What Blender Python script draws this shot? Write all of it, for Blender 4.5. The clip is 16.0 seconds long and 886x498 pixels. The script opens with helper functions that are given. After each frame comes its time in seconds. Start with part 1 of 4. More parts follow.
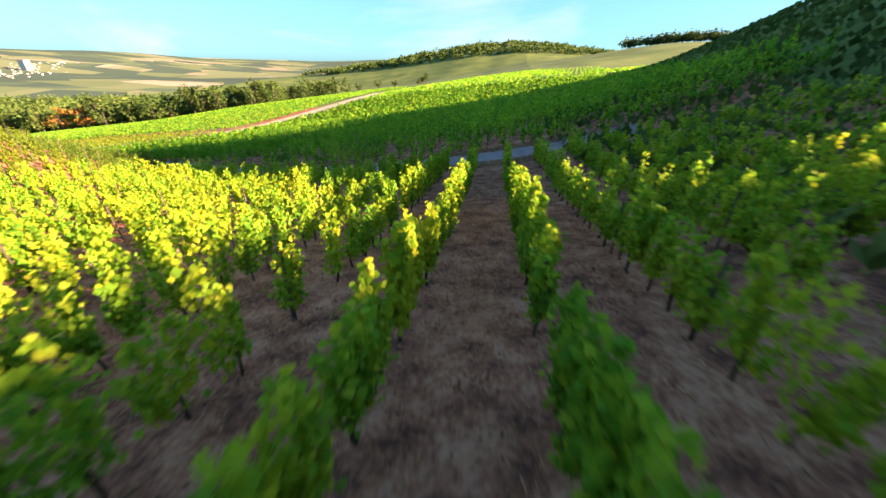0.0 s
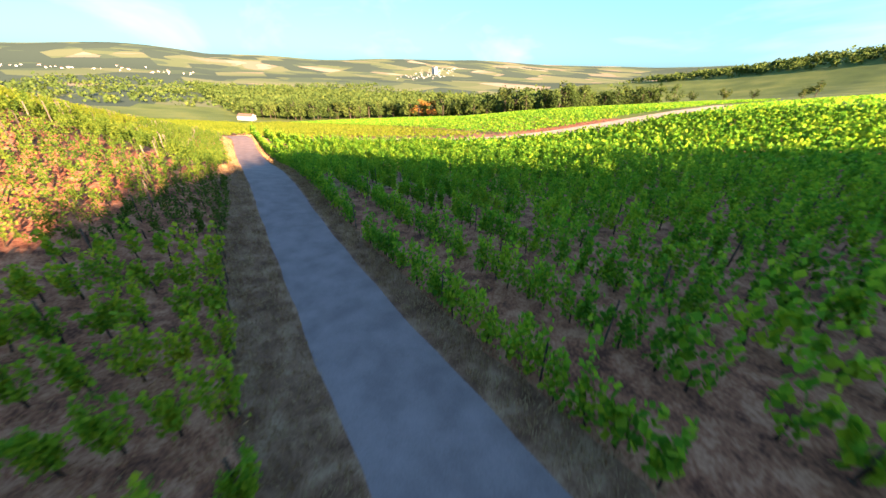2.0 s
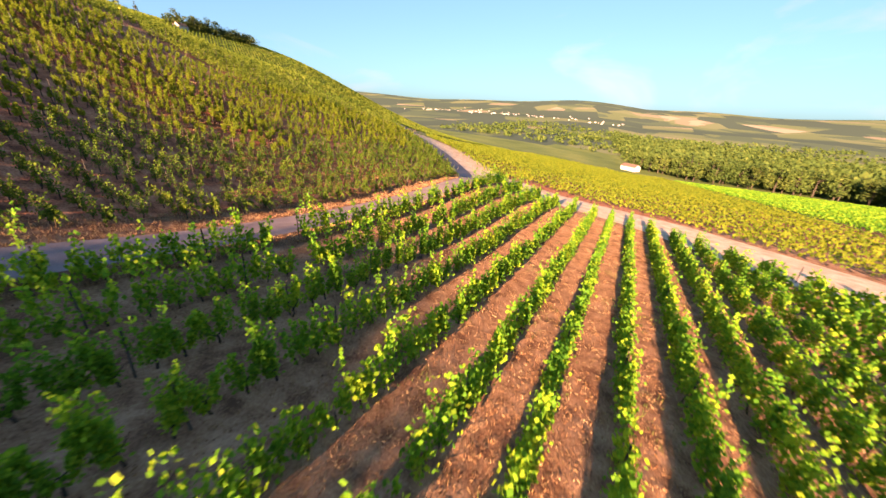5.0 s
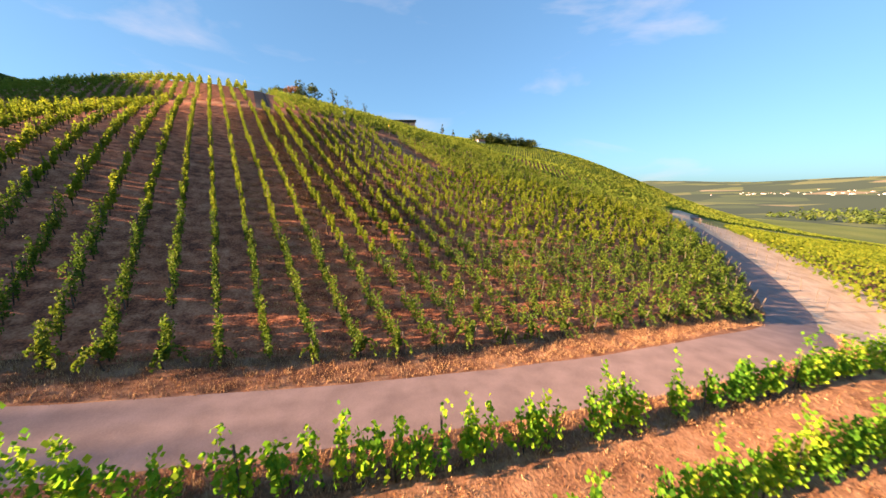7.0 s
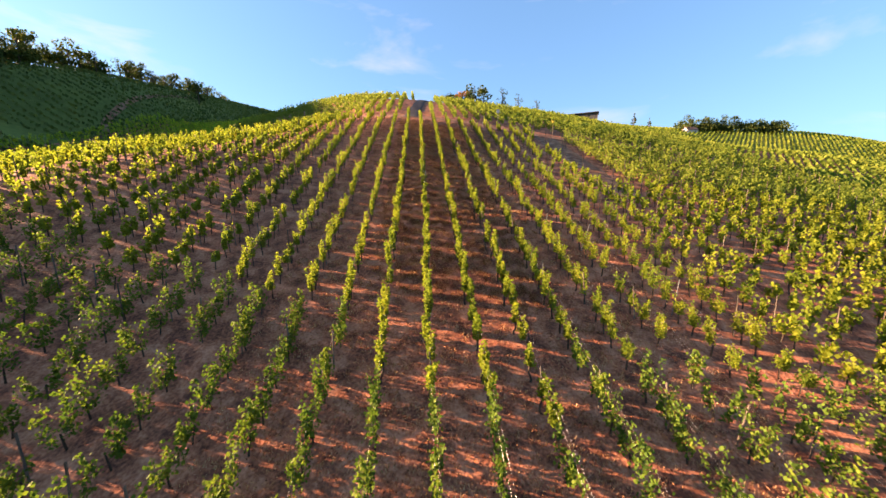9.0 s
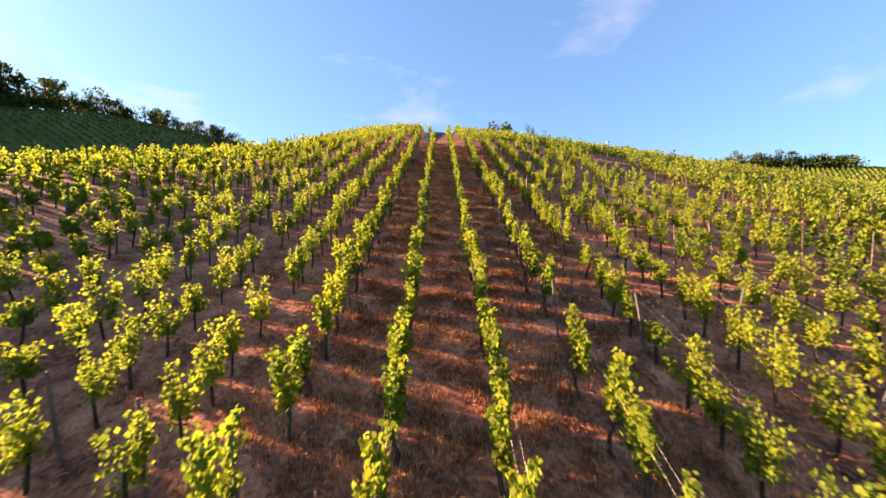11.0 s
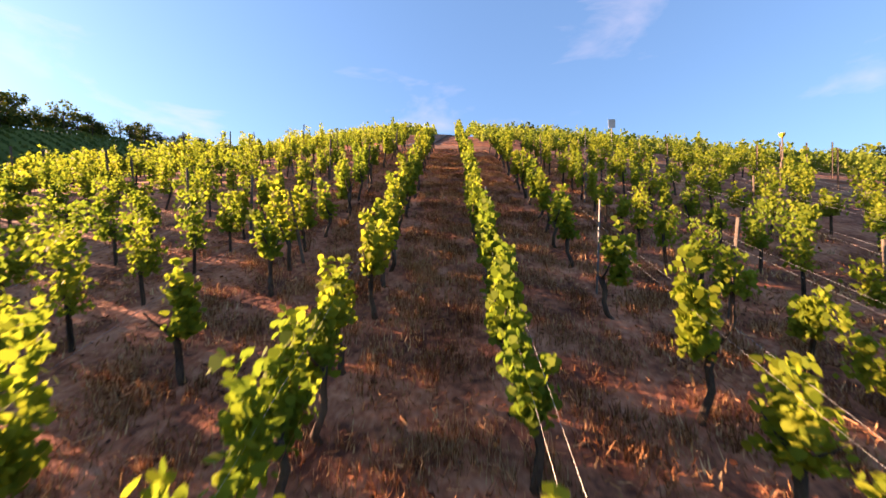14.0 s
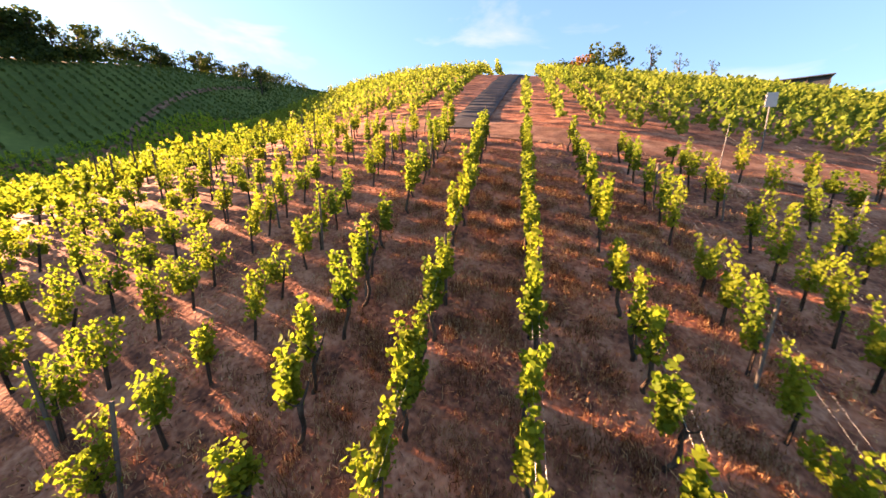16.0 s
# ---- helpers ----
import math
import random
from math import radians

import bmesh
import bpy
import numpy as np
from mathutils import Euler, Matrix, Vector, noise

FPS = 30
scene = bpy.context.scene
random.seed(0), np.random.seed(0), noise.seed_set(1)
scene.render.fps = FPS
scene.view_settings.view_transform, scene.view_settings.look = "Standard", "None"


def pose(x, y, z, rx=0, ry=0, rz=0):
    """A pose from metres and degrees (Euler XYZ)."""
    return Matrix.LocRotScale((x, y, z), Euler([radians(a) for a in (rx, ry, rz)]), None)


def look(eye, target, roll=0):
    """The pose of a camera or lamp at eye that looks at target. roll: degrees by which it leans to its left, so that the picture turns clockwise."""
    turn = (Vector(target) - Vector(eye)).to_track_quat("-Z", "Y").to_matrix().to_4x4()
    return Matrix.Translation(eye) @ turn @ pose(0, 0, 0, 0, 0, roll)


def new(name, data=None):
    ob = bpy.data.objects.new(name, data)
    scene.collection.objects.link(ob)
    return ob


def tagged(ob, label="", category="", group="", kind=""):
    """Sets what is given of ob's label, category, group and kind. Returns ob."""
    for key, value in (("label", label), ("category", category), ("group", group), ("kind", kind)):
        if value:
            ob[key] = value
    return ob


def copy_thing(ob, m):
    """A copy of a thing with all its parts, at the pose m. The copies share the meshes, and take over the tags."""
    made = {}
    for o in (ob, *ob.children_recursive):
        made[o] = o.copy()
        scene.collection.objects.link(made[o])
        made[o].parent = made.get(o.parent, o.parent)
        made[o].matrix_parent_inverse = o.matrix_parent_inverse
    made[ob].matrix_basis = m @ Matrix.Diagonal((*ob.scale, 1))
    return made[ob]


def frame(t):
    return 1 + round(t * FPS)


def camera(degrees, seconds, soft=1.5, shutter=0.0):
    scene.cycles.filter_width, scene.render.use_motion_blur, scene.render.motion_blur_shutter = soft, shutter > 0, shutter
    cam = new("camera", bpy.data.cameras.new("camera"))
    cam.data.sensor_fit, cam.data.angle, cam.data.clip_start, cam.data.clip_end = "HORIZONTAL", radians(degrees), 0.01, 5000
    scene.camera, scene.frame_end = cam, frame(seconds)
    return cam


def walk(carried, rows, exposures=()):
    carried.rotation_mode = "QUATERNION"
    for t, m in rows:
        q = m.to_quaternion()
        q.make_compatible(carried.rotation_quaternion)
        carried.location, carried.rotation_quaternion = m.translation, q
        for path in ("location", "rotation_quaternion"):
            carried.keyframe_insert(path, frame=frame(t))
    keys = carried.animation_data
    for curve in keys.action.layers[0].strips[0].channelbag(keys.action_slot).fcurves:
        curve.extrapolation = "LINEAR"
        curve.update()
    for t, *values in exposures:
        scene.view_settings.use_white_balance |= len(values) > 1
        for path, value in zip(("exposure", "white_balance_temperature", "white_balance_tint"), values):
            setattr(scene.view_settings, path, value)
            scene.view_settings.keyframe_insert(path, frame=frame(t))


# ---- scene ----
cam = camera(105.2, 16.0, shutter=0.15)
PATH = [
    (0, (-57.28, 34.83, 13.39), (-55.64, 26.15, 8.70), 1.42),
    (0.5, (-55.48, 24.60, 12.85), (-52.02, 16.61, 7.93), -0.05),
    (1, (-52.72, 15.61, 11.43), (-47.55, 8.62, 6.49), 0.19),
    (1.5, (-47.97, 7.19, 10.86), (-41.47, 1.33, 6.01), 0.75),
    (2, (-41.95, -1.23, 10.72), (-34.53, -5.98, 5.99), 1.68),
    (2.5, (-35.22, -8.16, 10.62), (-27.21, -11.87, 5.93), 2.38),
    (3, (-28.42, -14.26, 10.17), (-20.01, -16.75, 5.38), 2.98),
    (3.5, (-20.85, -19.09, 9.39), (-12.17, -20.11, 4.53), 3.30),
    (4, (-12.72, -22.76, 8.24), (-3.95, -22.11, 3.48), 3.43),
    (4.5, (-4.17, -25.08, 7.02), (4.44, -22.60, 2.59), 3.26),
    (5, (4.47, -25.71, 5.84), (12.62, -21.44, 1.93), 3.24),
    (5.2, (7.86, -25.56, 5.41), (15.73, -20.58, 1.74), 3.23),
    (7.3, (28.59, -14.35, 4.53), (30.43, -4.64, 3.02), -0.61),
    (7.5, (29.50, -12.81, 4.99), (30.68, -2.99, 3.51), -0.36),
    (8, (31.28, -8.83, 6.23), (30.94, 1.04, 4.64), -0.24),
    (8.2, (31.84, -7.22, 6.72), (31.02, 2.60, 5.04), -0.41),
    (10.3, (31.13, 5.51, 7.15), (28.62, 15.15, 6.24), -0.84),
    (10.5, (30.64, 7.14, 7.06), (28.11, 16.79, 6.35), -0.78),
    (11, (29.33, 11.31, 6.97), (26.69, 20.95, 6.63), -0.85),
    (11.5, (28.17, 15.28, 7.33), (25.37, 24.88, 7.25), -0.62),
    (12, (27.25, 19.10, 7.79), (24.30, 28.65, 7.88), -0.70),
    (12.5, (26.31, 22.70, 8.29), (23.18, 32.20, 8.36), -1.39),
    (13, (25.72, 25.87, 9.33), (22.48, 35.33, 9.40), -1.92),
    (13.5, (25.12, 28.53, 10.60), (21.92, 38.00, 10.64), -2.08),
    (14, (24.54, 30.62, 12.24), (21.52, 40.16, 12.12), -2.09),
    (14.5, (24.14, 32.28, 14.15), (21.41, 41.88, 13.67), -2.00),
    (15, (23.83, 33.64, 15.58), (21.07, 43.19, 14.50), -2.10),
    (15.5, (23.63, 34.66, 16.58), (20.37, 43.96, 14.89), -1.45),
    (16, (23.25, 35.95, 17.26), (18.77, 44.62, 15.09), -0.33),
]
walk(cam, [(t, look(eye, target, roll)) for t, eye, target, roll in PATH],
     [(0.0, 3.3, 6500, 20), (0.5, 3.6, 6500, 23), (1.5, 3.65, 6500, 21), (2.5, 3.15, 6600, 25), (3.5, 3.15, 6800, 31), (4.2, 3.05, 7200, 36), (5.2, 3.0, 7300, 37),
      (7.3, 2.9, 6900, 28), (8.2, 3.05, 7000, 32), (10.5, 3.2, 7100, 38), (13.0, 3.15, 7100, 42), (14.0, 3.1, 7100, 43), (16.0, 3.5, 7500, 44)])

# ---- world, sun ----
SUN_AZ, SUN_EL = radians(92.0), radians(16.0)   # to the left of +y, above the horizon
world = bpy.data.worlds.new("sky")
scene.world = world
world.use_nodes = True
wn, wl = world.node_tree.nodes, world.node_tree.links
wn.clear()
sky = wn.new("ShaderNodeTexSky")
sky.sky_type, sky.sun_disc = "NISHITA", False
sky.sun_elevation, sky.sun_rotation = SUN_EL, -SUN_AZ
sky.air_density, sky.dust_density, sky.ozone_density = 1.0, 0.9, 1.5
bg = wn.new("ShaderNodeBackground")
bg.inputs["Strength"].default_value = 0.041
# thin wisps of cirrus over the whole sky
tc, mp = wn.new("ShaderNodeTexCoord"), wn.new("ShaderNodeMapping")
mp.inputs["Scale"].default_value = (1.6, 3.2, 7.0)
nz = wn.new("ShaderNodeTexNoise")
nz.inputs["Scale"].default_value, nz.inputs["Detail"].default_value = 1.15, 6.0
nz.inputs["Roughness"].default_value, nz.inputs["Distortion"].default_value = 0.55, 0.5
rp = wn.new("ShaderNodeMapRange")
rp.inputs[1].default_value, rp.inputs[2].default_value, rp.inputs[4].default_value = 0.56, 0.80, 0.55
mx = wn.new("ShaderNodeMixRGB")
mx.inputs[2].default_value = (3.0, 3.15, 3.3, 1)
wl.new(tc.outputs["Generated"], mp.inputs["Vector"])
wl.new(mp.outputs["Vector"], nz.inputs["Vector"])
wl.new(nz.outputs["Fac"], rp.inputs[0])
wl.new(rp.outputs[0], mx.inputs[0])
deep = wn.new("ShaderNodeMixRGB")
deep.blend_type = "MULTIPLY"
deep.inputs[0].default_value, deep.inputs[2].default_value = 1.0, (0.53, 1.08, 1.44, 1)
soft_ = wn.new("ShaderNodeGamma")
soft_.inputs[1].default_value = 0.6
wl.new(sky.outputs[0], soft_.inputs[0])
wl.new(soft_.outputs[0], deep.inputs[1])
wl.new(deep.outputs[0], mx.inputs[1])
wl.new(mx.outputs[0], bg.inputs["Color"])
wl.new(bg.outputs[0], wn.new("ShaderNodeOutputWorld").inputs[0])

sun = new("sun", bpy.data.lights.new("sun", "SUN"))
sun.data.energy, sun.data.angle, sun.data.color = 4.05, radians(0.6), (1.0, 0.73, 0.42)
to_sun = Vector((-math.sin(SUN_AZ) * math.cos(SUN_EL), math.cos(SUN_AZ) * math.cos(SUN_EL), math.sin(SUN_EL)))
sun.matrix_world = Matrix.Translation((0, 0, 200)) @ to_sun.to_track_quat("Z", "Y").to_matrix().to_4x4()


# ---- materials ----
def material(name, stops, scale=1.0, rough=0.9, bump=0.0, bump_scale=30.0, fine=0.35, island=0.0, spec=0.2, stretch=(1, 1, 1), detail=8.0, translucent=0.0, metal=0.0, glow=(1, 1, 1)):
    """A procedural surface: colour stops over coarse noise, varied by fine noise (and by piece), with relief."""
    m = bpy.data.materials.new(name)
    m.use_nodes = True
    n, l = m.node_tree.nodes, m.node_tree.links
    n.clear()
    geo, mapping = n.new("ShaderNodeNewGeometry"), n.new("ShaderNodeMapping")
    mapping.inputs["Scale"].default_value = stretch
    l.new(geo.outputs["Position"], mapping.inputs["Vector"])
    coarse, small = n.new("ShaderNodeTexNoise"), n.new("ShaderNodeTexNoise")
    coarse.inputs["Scale"].default_value, coarse.inputs["Detail"].default_value = scale, detail
    small.inputs["Scale"].default_value, small.inputs["Detail"].default_value = bump_scale, 4.0
    l.new(mapping.outputs[0], coarse.inputs["Vector"])
    l.new(mapping.outputs[0], small.inputs["Vector"])
    mixf = n.new("ShaderNodeMath")
    mixf.operation = "MULTIPLY_ADD"
    mixf.inputs[1].default_value = fine
    l.new(small.outputs["Fac"], mixf.inputs[0])
    l.new(coarse.outputs["Fac"], mixf.inputs[2])
    fac = n.new("ShaderNodeMath")
    fac.operation = "SUBTRACT"
    fac.inputs[1].default_value = fine * 0.5
    l.new(mixf.outputs[0], fac.inputs[0])
    value = fac.outputs[0]
    if island:
        add = n.new("ShaderNodeMath")
        add.operation = "MULTIPLY_ADD"
        add.inputs[1].default_value = island
        off = n.new("ShaderNodeMath")
        off.operation = "SUBTRACT"
        off.inputs[1].default_value = island * 0.5
        l.new(geo.outputs["Random Per Island"], add.inputs[0])
        l.new(value, add.inputs[2])
        l.new(add.outputs[0], off.inputs[0])
        value = off.outputs[0]
    ramp = n.new("ShaderNodeValToRGB")
    while len(ramp.color_ramp.elements) < len(stops):
        ramp.color_ramp.elements.new(0.5)
    for e, (p, c) in zip(ramp.color_ramp.elements, stops):
        e.position, e.color = p, (*c, 1)
    l.new(value, ramp.inputs[0])
    bsdf, out = n.new("ShaderNodeBsdfPrincipled"), n.new("ShaderNodeOutputMaterial")
    bsdf.inputs["Roughness"].default_value = rough
    bsdf.inputs["Specular IOR Level"].default_value = spec
    bsdf.inputs["Metallic"].default_value = metal
    l.new(ramp.outputs[0], bsdf.inputs["Base Color"])
    if bump:
        b = n.new("ShaderNodeBump")
        b.inputs["Strength"].default_value, b.inputs["Distance"].default_value = bump, 0.05
        l.new(fac.outputs[0], b.inputs["Height"])
        l.new(b.outputs[0], bsdf.inputs["Normal"])
    if translucent:
        tr, mix = n.new("ShaderNodeBsdfTranslucent"), n.new("ShaderNodeMixShader")
        tint = n.new("ShaderNodeMixRGB")
        tint.blend_type = "MULTIPLY"
        tint.inputs[0].default_value = 1.0
        tint.inputs[2].default_value = (*glow, 1)
        l.new(ramp.outputs[0], tint.inputs[1])
        l.new(tint.outputs[0], tr.inputs["Color"])
        mix.inputs[0].default_value = translucent
        l.new(bsdf.outputs[0], mix.inputs[1])
        l.new(tr.outputs[0], mix.inputs[2])
        l.new(mix.outputs[0], out.inputs[0])
    else:
        l.new(bsdf.outputs[0], out.inputs[0])
    return m


SOIL = material("vineyard_soil", [(0.30, (0.117, 0.040, 0.024)), (0.5, (0.334, 0.115, 0.060)), (0.72, (0.528, 0.226, 0.128))], 1.3, 0.95, 1.0, 9.0, 0.7)
VERGE = material("dry_grass_verge", [(0.3, (0.102, 0.043, 0.023)), (0.5, (0.226, 0.103, 0.058)), (0.72, (0.379, 0.207, 0.122))], 1.1, 0.95, 0.8, 14.0, 0.5)
MEADOW = material("vine_hills", [(0.3, (0.06, 0.09, 0.018)), (0.5, (0.105, 0.14, 0.028)), (0.7, (0.17, 0.19, 0.045))], 0.02, 0.95, 0.4, 0.9, 0.35)
def patchwork(name):
    """Distant fields and woods: a cell pattern of crops, meadow, wood and stubble, paled and blued for haze."""
    m = bpy.data.materials.new(name)
    m.use_nodes = True
    n, l = m.node_tree.nodes, m.node_tree.links
    bsdf = n["Principled BSDF"]
    bsdf.inputs["Roughness"].default_value = 1.0
    bsdf.inputs["Specular IOR Level"].default_value = 0.0
    geo, mapping = n.new("ShaderNodeNewGeometry"), n.new("ShaderNodeMapping")
    mapping.inputs["Scale"].default_value = (0.0042, 0.0085, 0.0)
    mapping.inputs["Rotation"].default_value = (0, 0, 0.6)
    l.new(geo.outputs["Position"], mapping.inputs["Vector"])
    cells = n.new("ShaderNodeTexVoronoi")
    cells.inputs["Scale"].default_value = 1.0
    l.new(mapping.outputs[0], cells.inputs["Vector"])
    split = n.new("ShaderNodeSeparateColor")
    l.new(cells.outputs["Color"], split.inputs[0])
    broad = n.new("ShaderNodeTexNoise")
    broad.inputs["Scale"].default_value = 0.0016
    l.new(geo.outputs["Position"], broad.inputs["Vector"])
    mix = n.new("ShaderNodeMath")
    mix.operation = "MULTIPLY_ADD"
    mix.inputs[1].default_value = 1.3
    l.new(broad.outputs["Fac"], mix.inputs[0])
    half = n.new("ShaderNodeMath")
    half.operation = "MULTIPLY_ADD"
    half.inputs[1].default_value, half.inputs[2].default_value = 0.75, -0.52
    l.new(split.outputs[0], half.inputs[0])
    l.new(half.outputs[0], mix.inputs[2])
    ramp = n.new("ShaderNodeValToRGB")
    ramp.color_ramp.interpolation = "CONSTANT"
    # aerial haze is mixed into these colours: raised blue, low contrast
    stops = [(0.0, (0.070, 0.095, 0.075)), (0.54, (0.090, 0.120, 0.080)), (0.64, (0.135, 0.16, 0.085)), (0.74, (0.165, 0.18, 0.10)), (0.86, (0.25, 0.21, 0.145)), (0.94, (0.34, 0.28, 0.20))]
    while len(ramp.color_ramp.elements) < len(stops):
        ramp.color_ramp.elements.new(0.5)
    for e, (p, c) in zip(ramp.color_ramp.elements, stops):
        e.position, e.color = p, (*c, 1)
    l.new(mix.outputs[0], ramp.inputs[0])
    l.new(ramp.outputs[0], bsdf.inputs["Base Color"])
    return m


FIELDS = patchwork("far_fields")
CONCRETE = material("weathered_concrete", [(0.3, (0.183, 0.130, 0.126)), (0.5, (0.225, 0.161, 0.155)), (0.7, (0.266, 0.192, 0.186))], 0.9, 0.85, 0.25, 18.0, 0.5)
DIRT = material("sandy_dirt_track", [(0.3, (0.426, 0.280, 0.187)), (0.5, (0.560, 0.392, 0.275)), (0.7, (0.672, 0.504, 0.363))], 0.6, 0.95, 0.5, 8.0, 0.45)
ASPHALT = material("dark_asphalt", [(0.3, (0.022, 0.021, 0.023)), (0.7, (0.05, 0.047, 0.047))], 0.8, 0.9, 0.3, 20.0, 0.4)
LEAF = material("vine_leaves", [(0.22, (0.093, 0.145, 0.016)), (0.48, (0.163, 0.210, 0.019)), (0.78, (0.255, 0.267, 0.023))], 0.35, 0.7, 0.0, 6.0, 0.2, 0.35, 0.1, translucent=0.56, glow=(1.2, 1.25, 1.0))
LEAF_HILL = material("hillside_vine_leaves", [(0.22, (0.086, 0.137, 0.018)), (0.48, (0.143, 0.191, 0.026)), (0.78, (0.217, 0.239, 0.034))], 0.08, 0.75, 0.0, 3.0, 0.2, 0.3, 0.1, translucent=0.5, glow=(1.35, 1.4, 1.1))
LEAF_MID = material("green_vine_leaves", [(0.22, (0.098, 0.233, 0.018)), (0.48, (0.210, 0.336, 0.021)), (0.78, (0.432, 0.426, 0.024))], 0.35, 0.7, 0.0, 6.0, 0.2, 0.45, 0.1, translucent=0.42, glow=(1.25, 1.3, 1.0))
# deeper green leaves, darkened further so the colour carries the close rows' self-shade
LEAF_FOOT = material("deep_green_self_shade_leaves", [(0.22, (0.040, 0.082, 0.012)), (0.48, (0.075, 0.125, 0.015)), (0.78, (0.145, 0.180, 0.020))], 0.35, 0.7, 0.0, 6.0, 0.2, 0.45, 0.1, translucent=0.32, glow=(1.3, 1.4, 1.0))
LEAF_DARK = material("young_vine_leaves", [(0.25, (0.064, 0.199, 0.019)), (0.5, (0.144, 0.320, 0.023)), (0.75, (0.330, 0.426, 0.028))], 0.35, 0.7, 0.0, 6.0, 0.2, 0.45, 0.1, translucent=0.48, glow=(1.35, 1.4, 1.0))
BARK = material("vine_bark", [(0.3, (0.03, 0.02, 0.015)), (0.7, (0.10, 0.07, 0.05))], 9.0, 0.95, 0.8, 60.0, 0.5, stretch=(1, 1, 0.3))
WOOD = material("grey_post_wood", [(0.3, (0.064, 0.049, 0.039)), (0.7, (0.150, 0.119, 0.095))], 6.0, 0.9, 0.4, 50.0, 0.5, 0.4, stretch=(1, 1, 0.2))
STEEL = material("galvanised_steel", [(0.3, (0.084, 0.084, 0.084)), (0.7, (0.150, 0.150, 0.150))], 5.0, 0.6, 0.0, 30.0, 0.3, metal=0.25)
WIRE = material("trellis_wire", [(0.3, (0.24, 0.23, 0.215)), (0.7, (0.38, 0.36, 0.34))], 5.0, 0.4, metal=0.5)
WIRE_RED = material("orange_binding_wire", [(0.3, (0.35, 0.09, 0.03)), (0.7, (0.5, 0.15, 0.05))], 5.0, 0.6)
TREE = material("tree_leaves", [(0.25, (0.018, 0.035, 0.010)), (0.5, (0.040, 0.065, 0.014)), (0.75, (0.085, 0.10, 0.02))], 0.12, 0.7, 0.0, 1.5, 0.3, 0.5, 0.1, translucent=0.25, glow=(1.5, 1.5, 1.0))
# tree green lightened for the sunlit wood; on the ridge vines it paints shade
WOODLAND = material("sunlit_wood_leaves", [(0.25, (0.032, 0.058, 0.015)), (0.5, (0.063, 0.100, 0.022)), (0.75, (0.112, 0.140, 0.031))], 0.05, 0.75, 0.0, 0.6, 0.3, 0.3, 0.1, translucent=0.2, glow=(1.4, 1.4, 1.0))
TREE_RUST = material("autumn_tree_leaves", [(0.3, (0.170, 0.081, 0.024)), (0.7, (0.340, 0.161, 0.032))], 0.3, 0.7, 0.0, 1.5, 0.3, 0.5, 0.1, translucent=0.25)
TRUNK = material("tree_bark", [(0.3, (0.035, 0.027, 0.02)), (0.7, (0.10, 0.08, 0.06))], 4.0, 0.95, 0.6, 20.0, 0.5)
WHITE = material("white_plaster", [(0.3, (0.360, 0.346, 0.333)), (0.7, (0.490, 0.475, 0.459))], 0.5, 0.8, 0.0, 8.0, 0.3, 0.3)
ROOF = material("roof_tiles", [(0.3, (0.10, 0.06, 0.05)), (0.7, (0.22, 0.13, 0.10))], 1.0, 0.8, 0.0, 8.0, 0.3, 0.6)


# ---- the lie of the land ----
def sig(v):
    return 1.0 / (1.0 + np.exp(-np.clip(v, -60, 60)))


def sm(a, b, v):
    u = np.clip((v - a) / (b - a), 0, 1)
    return u * u * (3 - 2 * u)


# the ridge in the west: low to the south, high to the north, with a knoll added to block the sun
CREST_Y = [-200, -120, -90, -72, -58, -50, -40, -33, -30, -28, -25, -23, -19, -14, -8, -2, 1, 4, 7, 9.5, 12, 14, 17, 21, 29, 42, 57, 75, 105, 230, 450]
# heights from y -60 to 30 are shaped to place the shade edges
CREST_Z = [2, 9, 18, 25, 29.6, 31.2, 31, 30.4, 30.6, 31.8, 34, 36, 37.3, 38, 37.5, 36.3, 35, 33, 30, 26.5, 24.2, 23.4, 23.3, 24.4, 26.7, 33, 41, 42, 40.7, 40.7, 0]


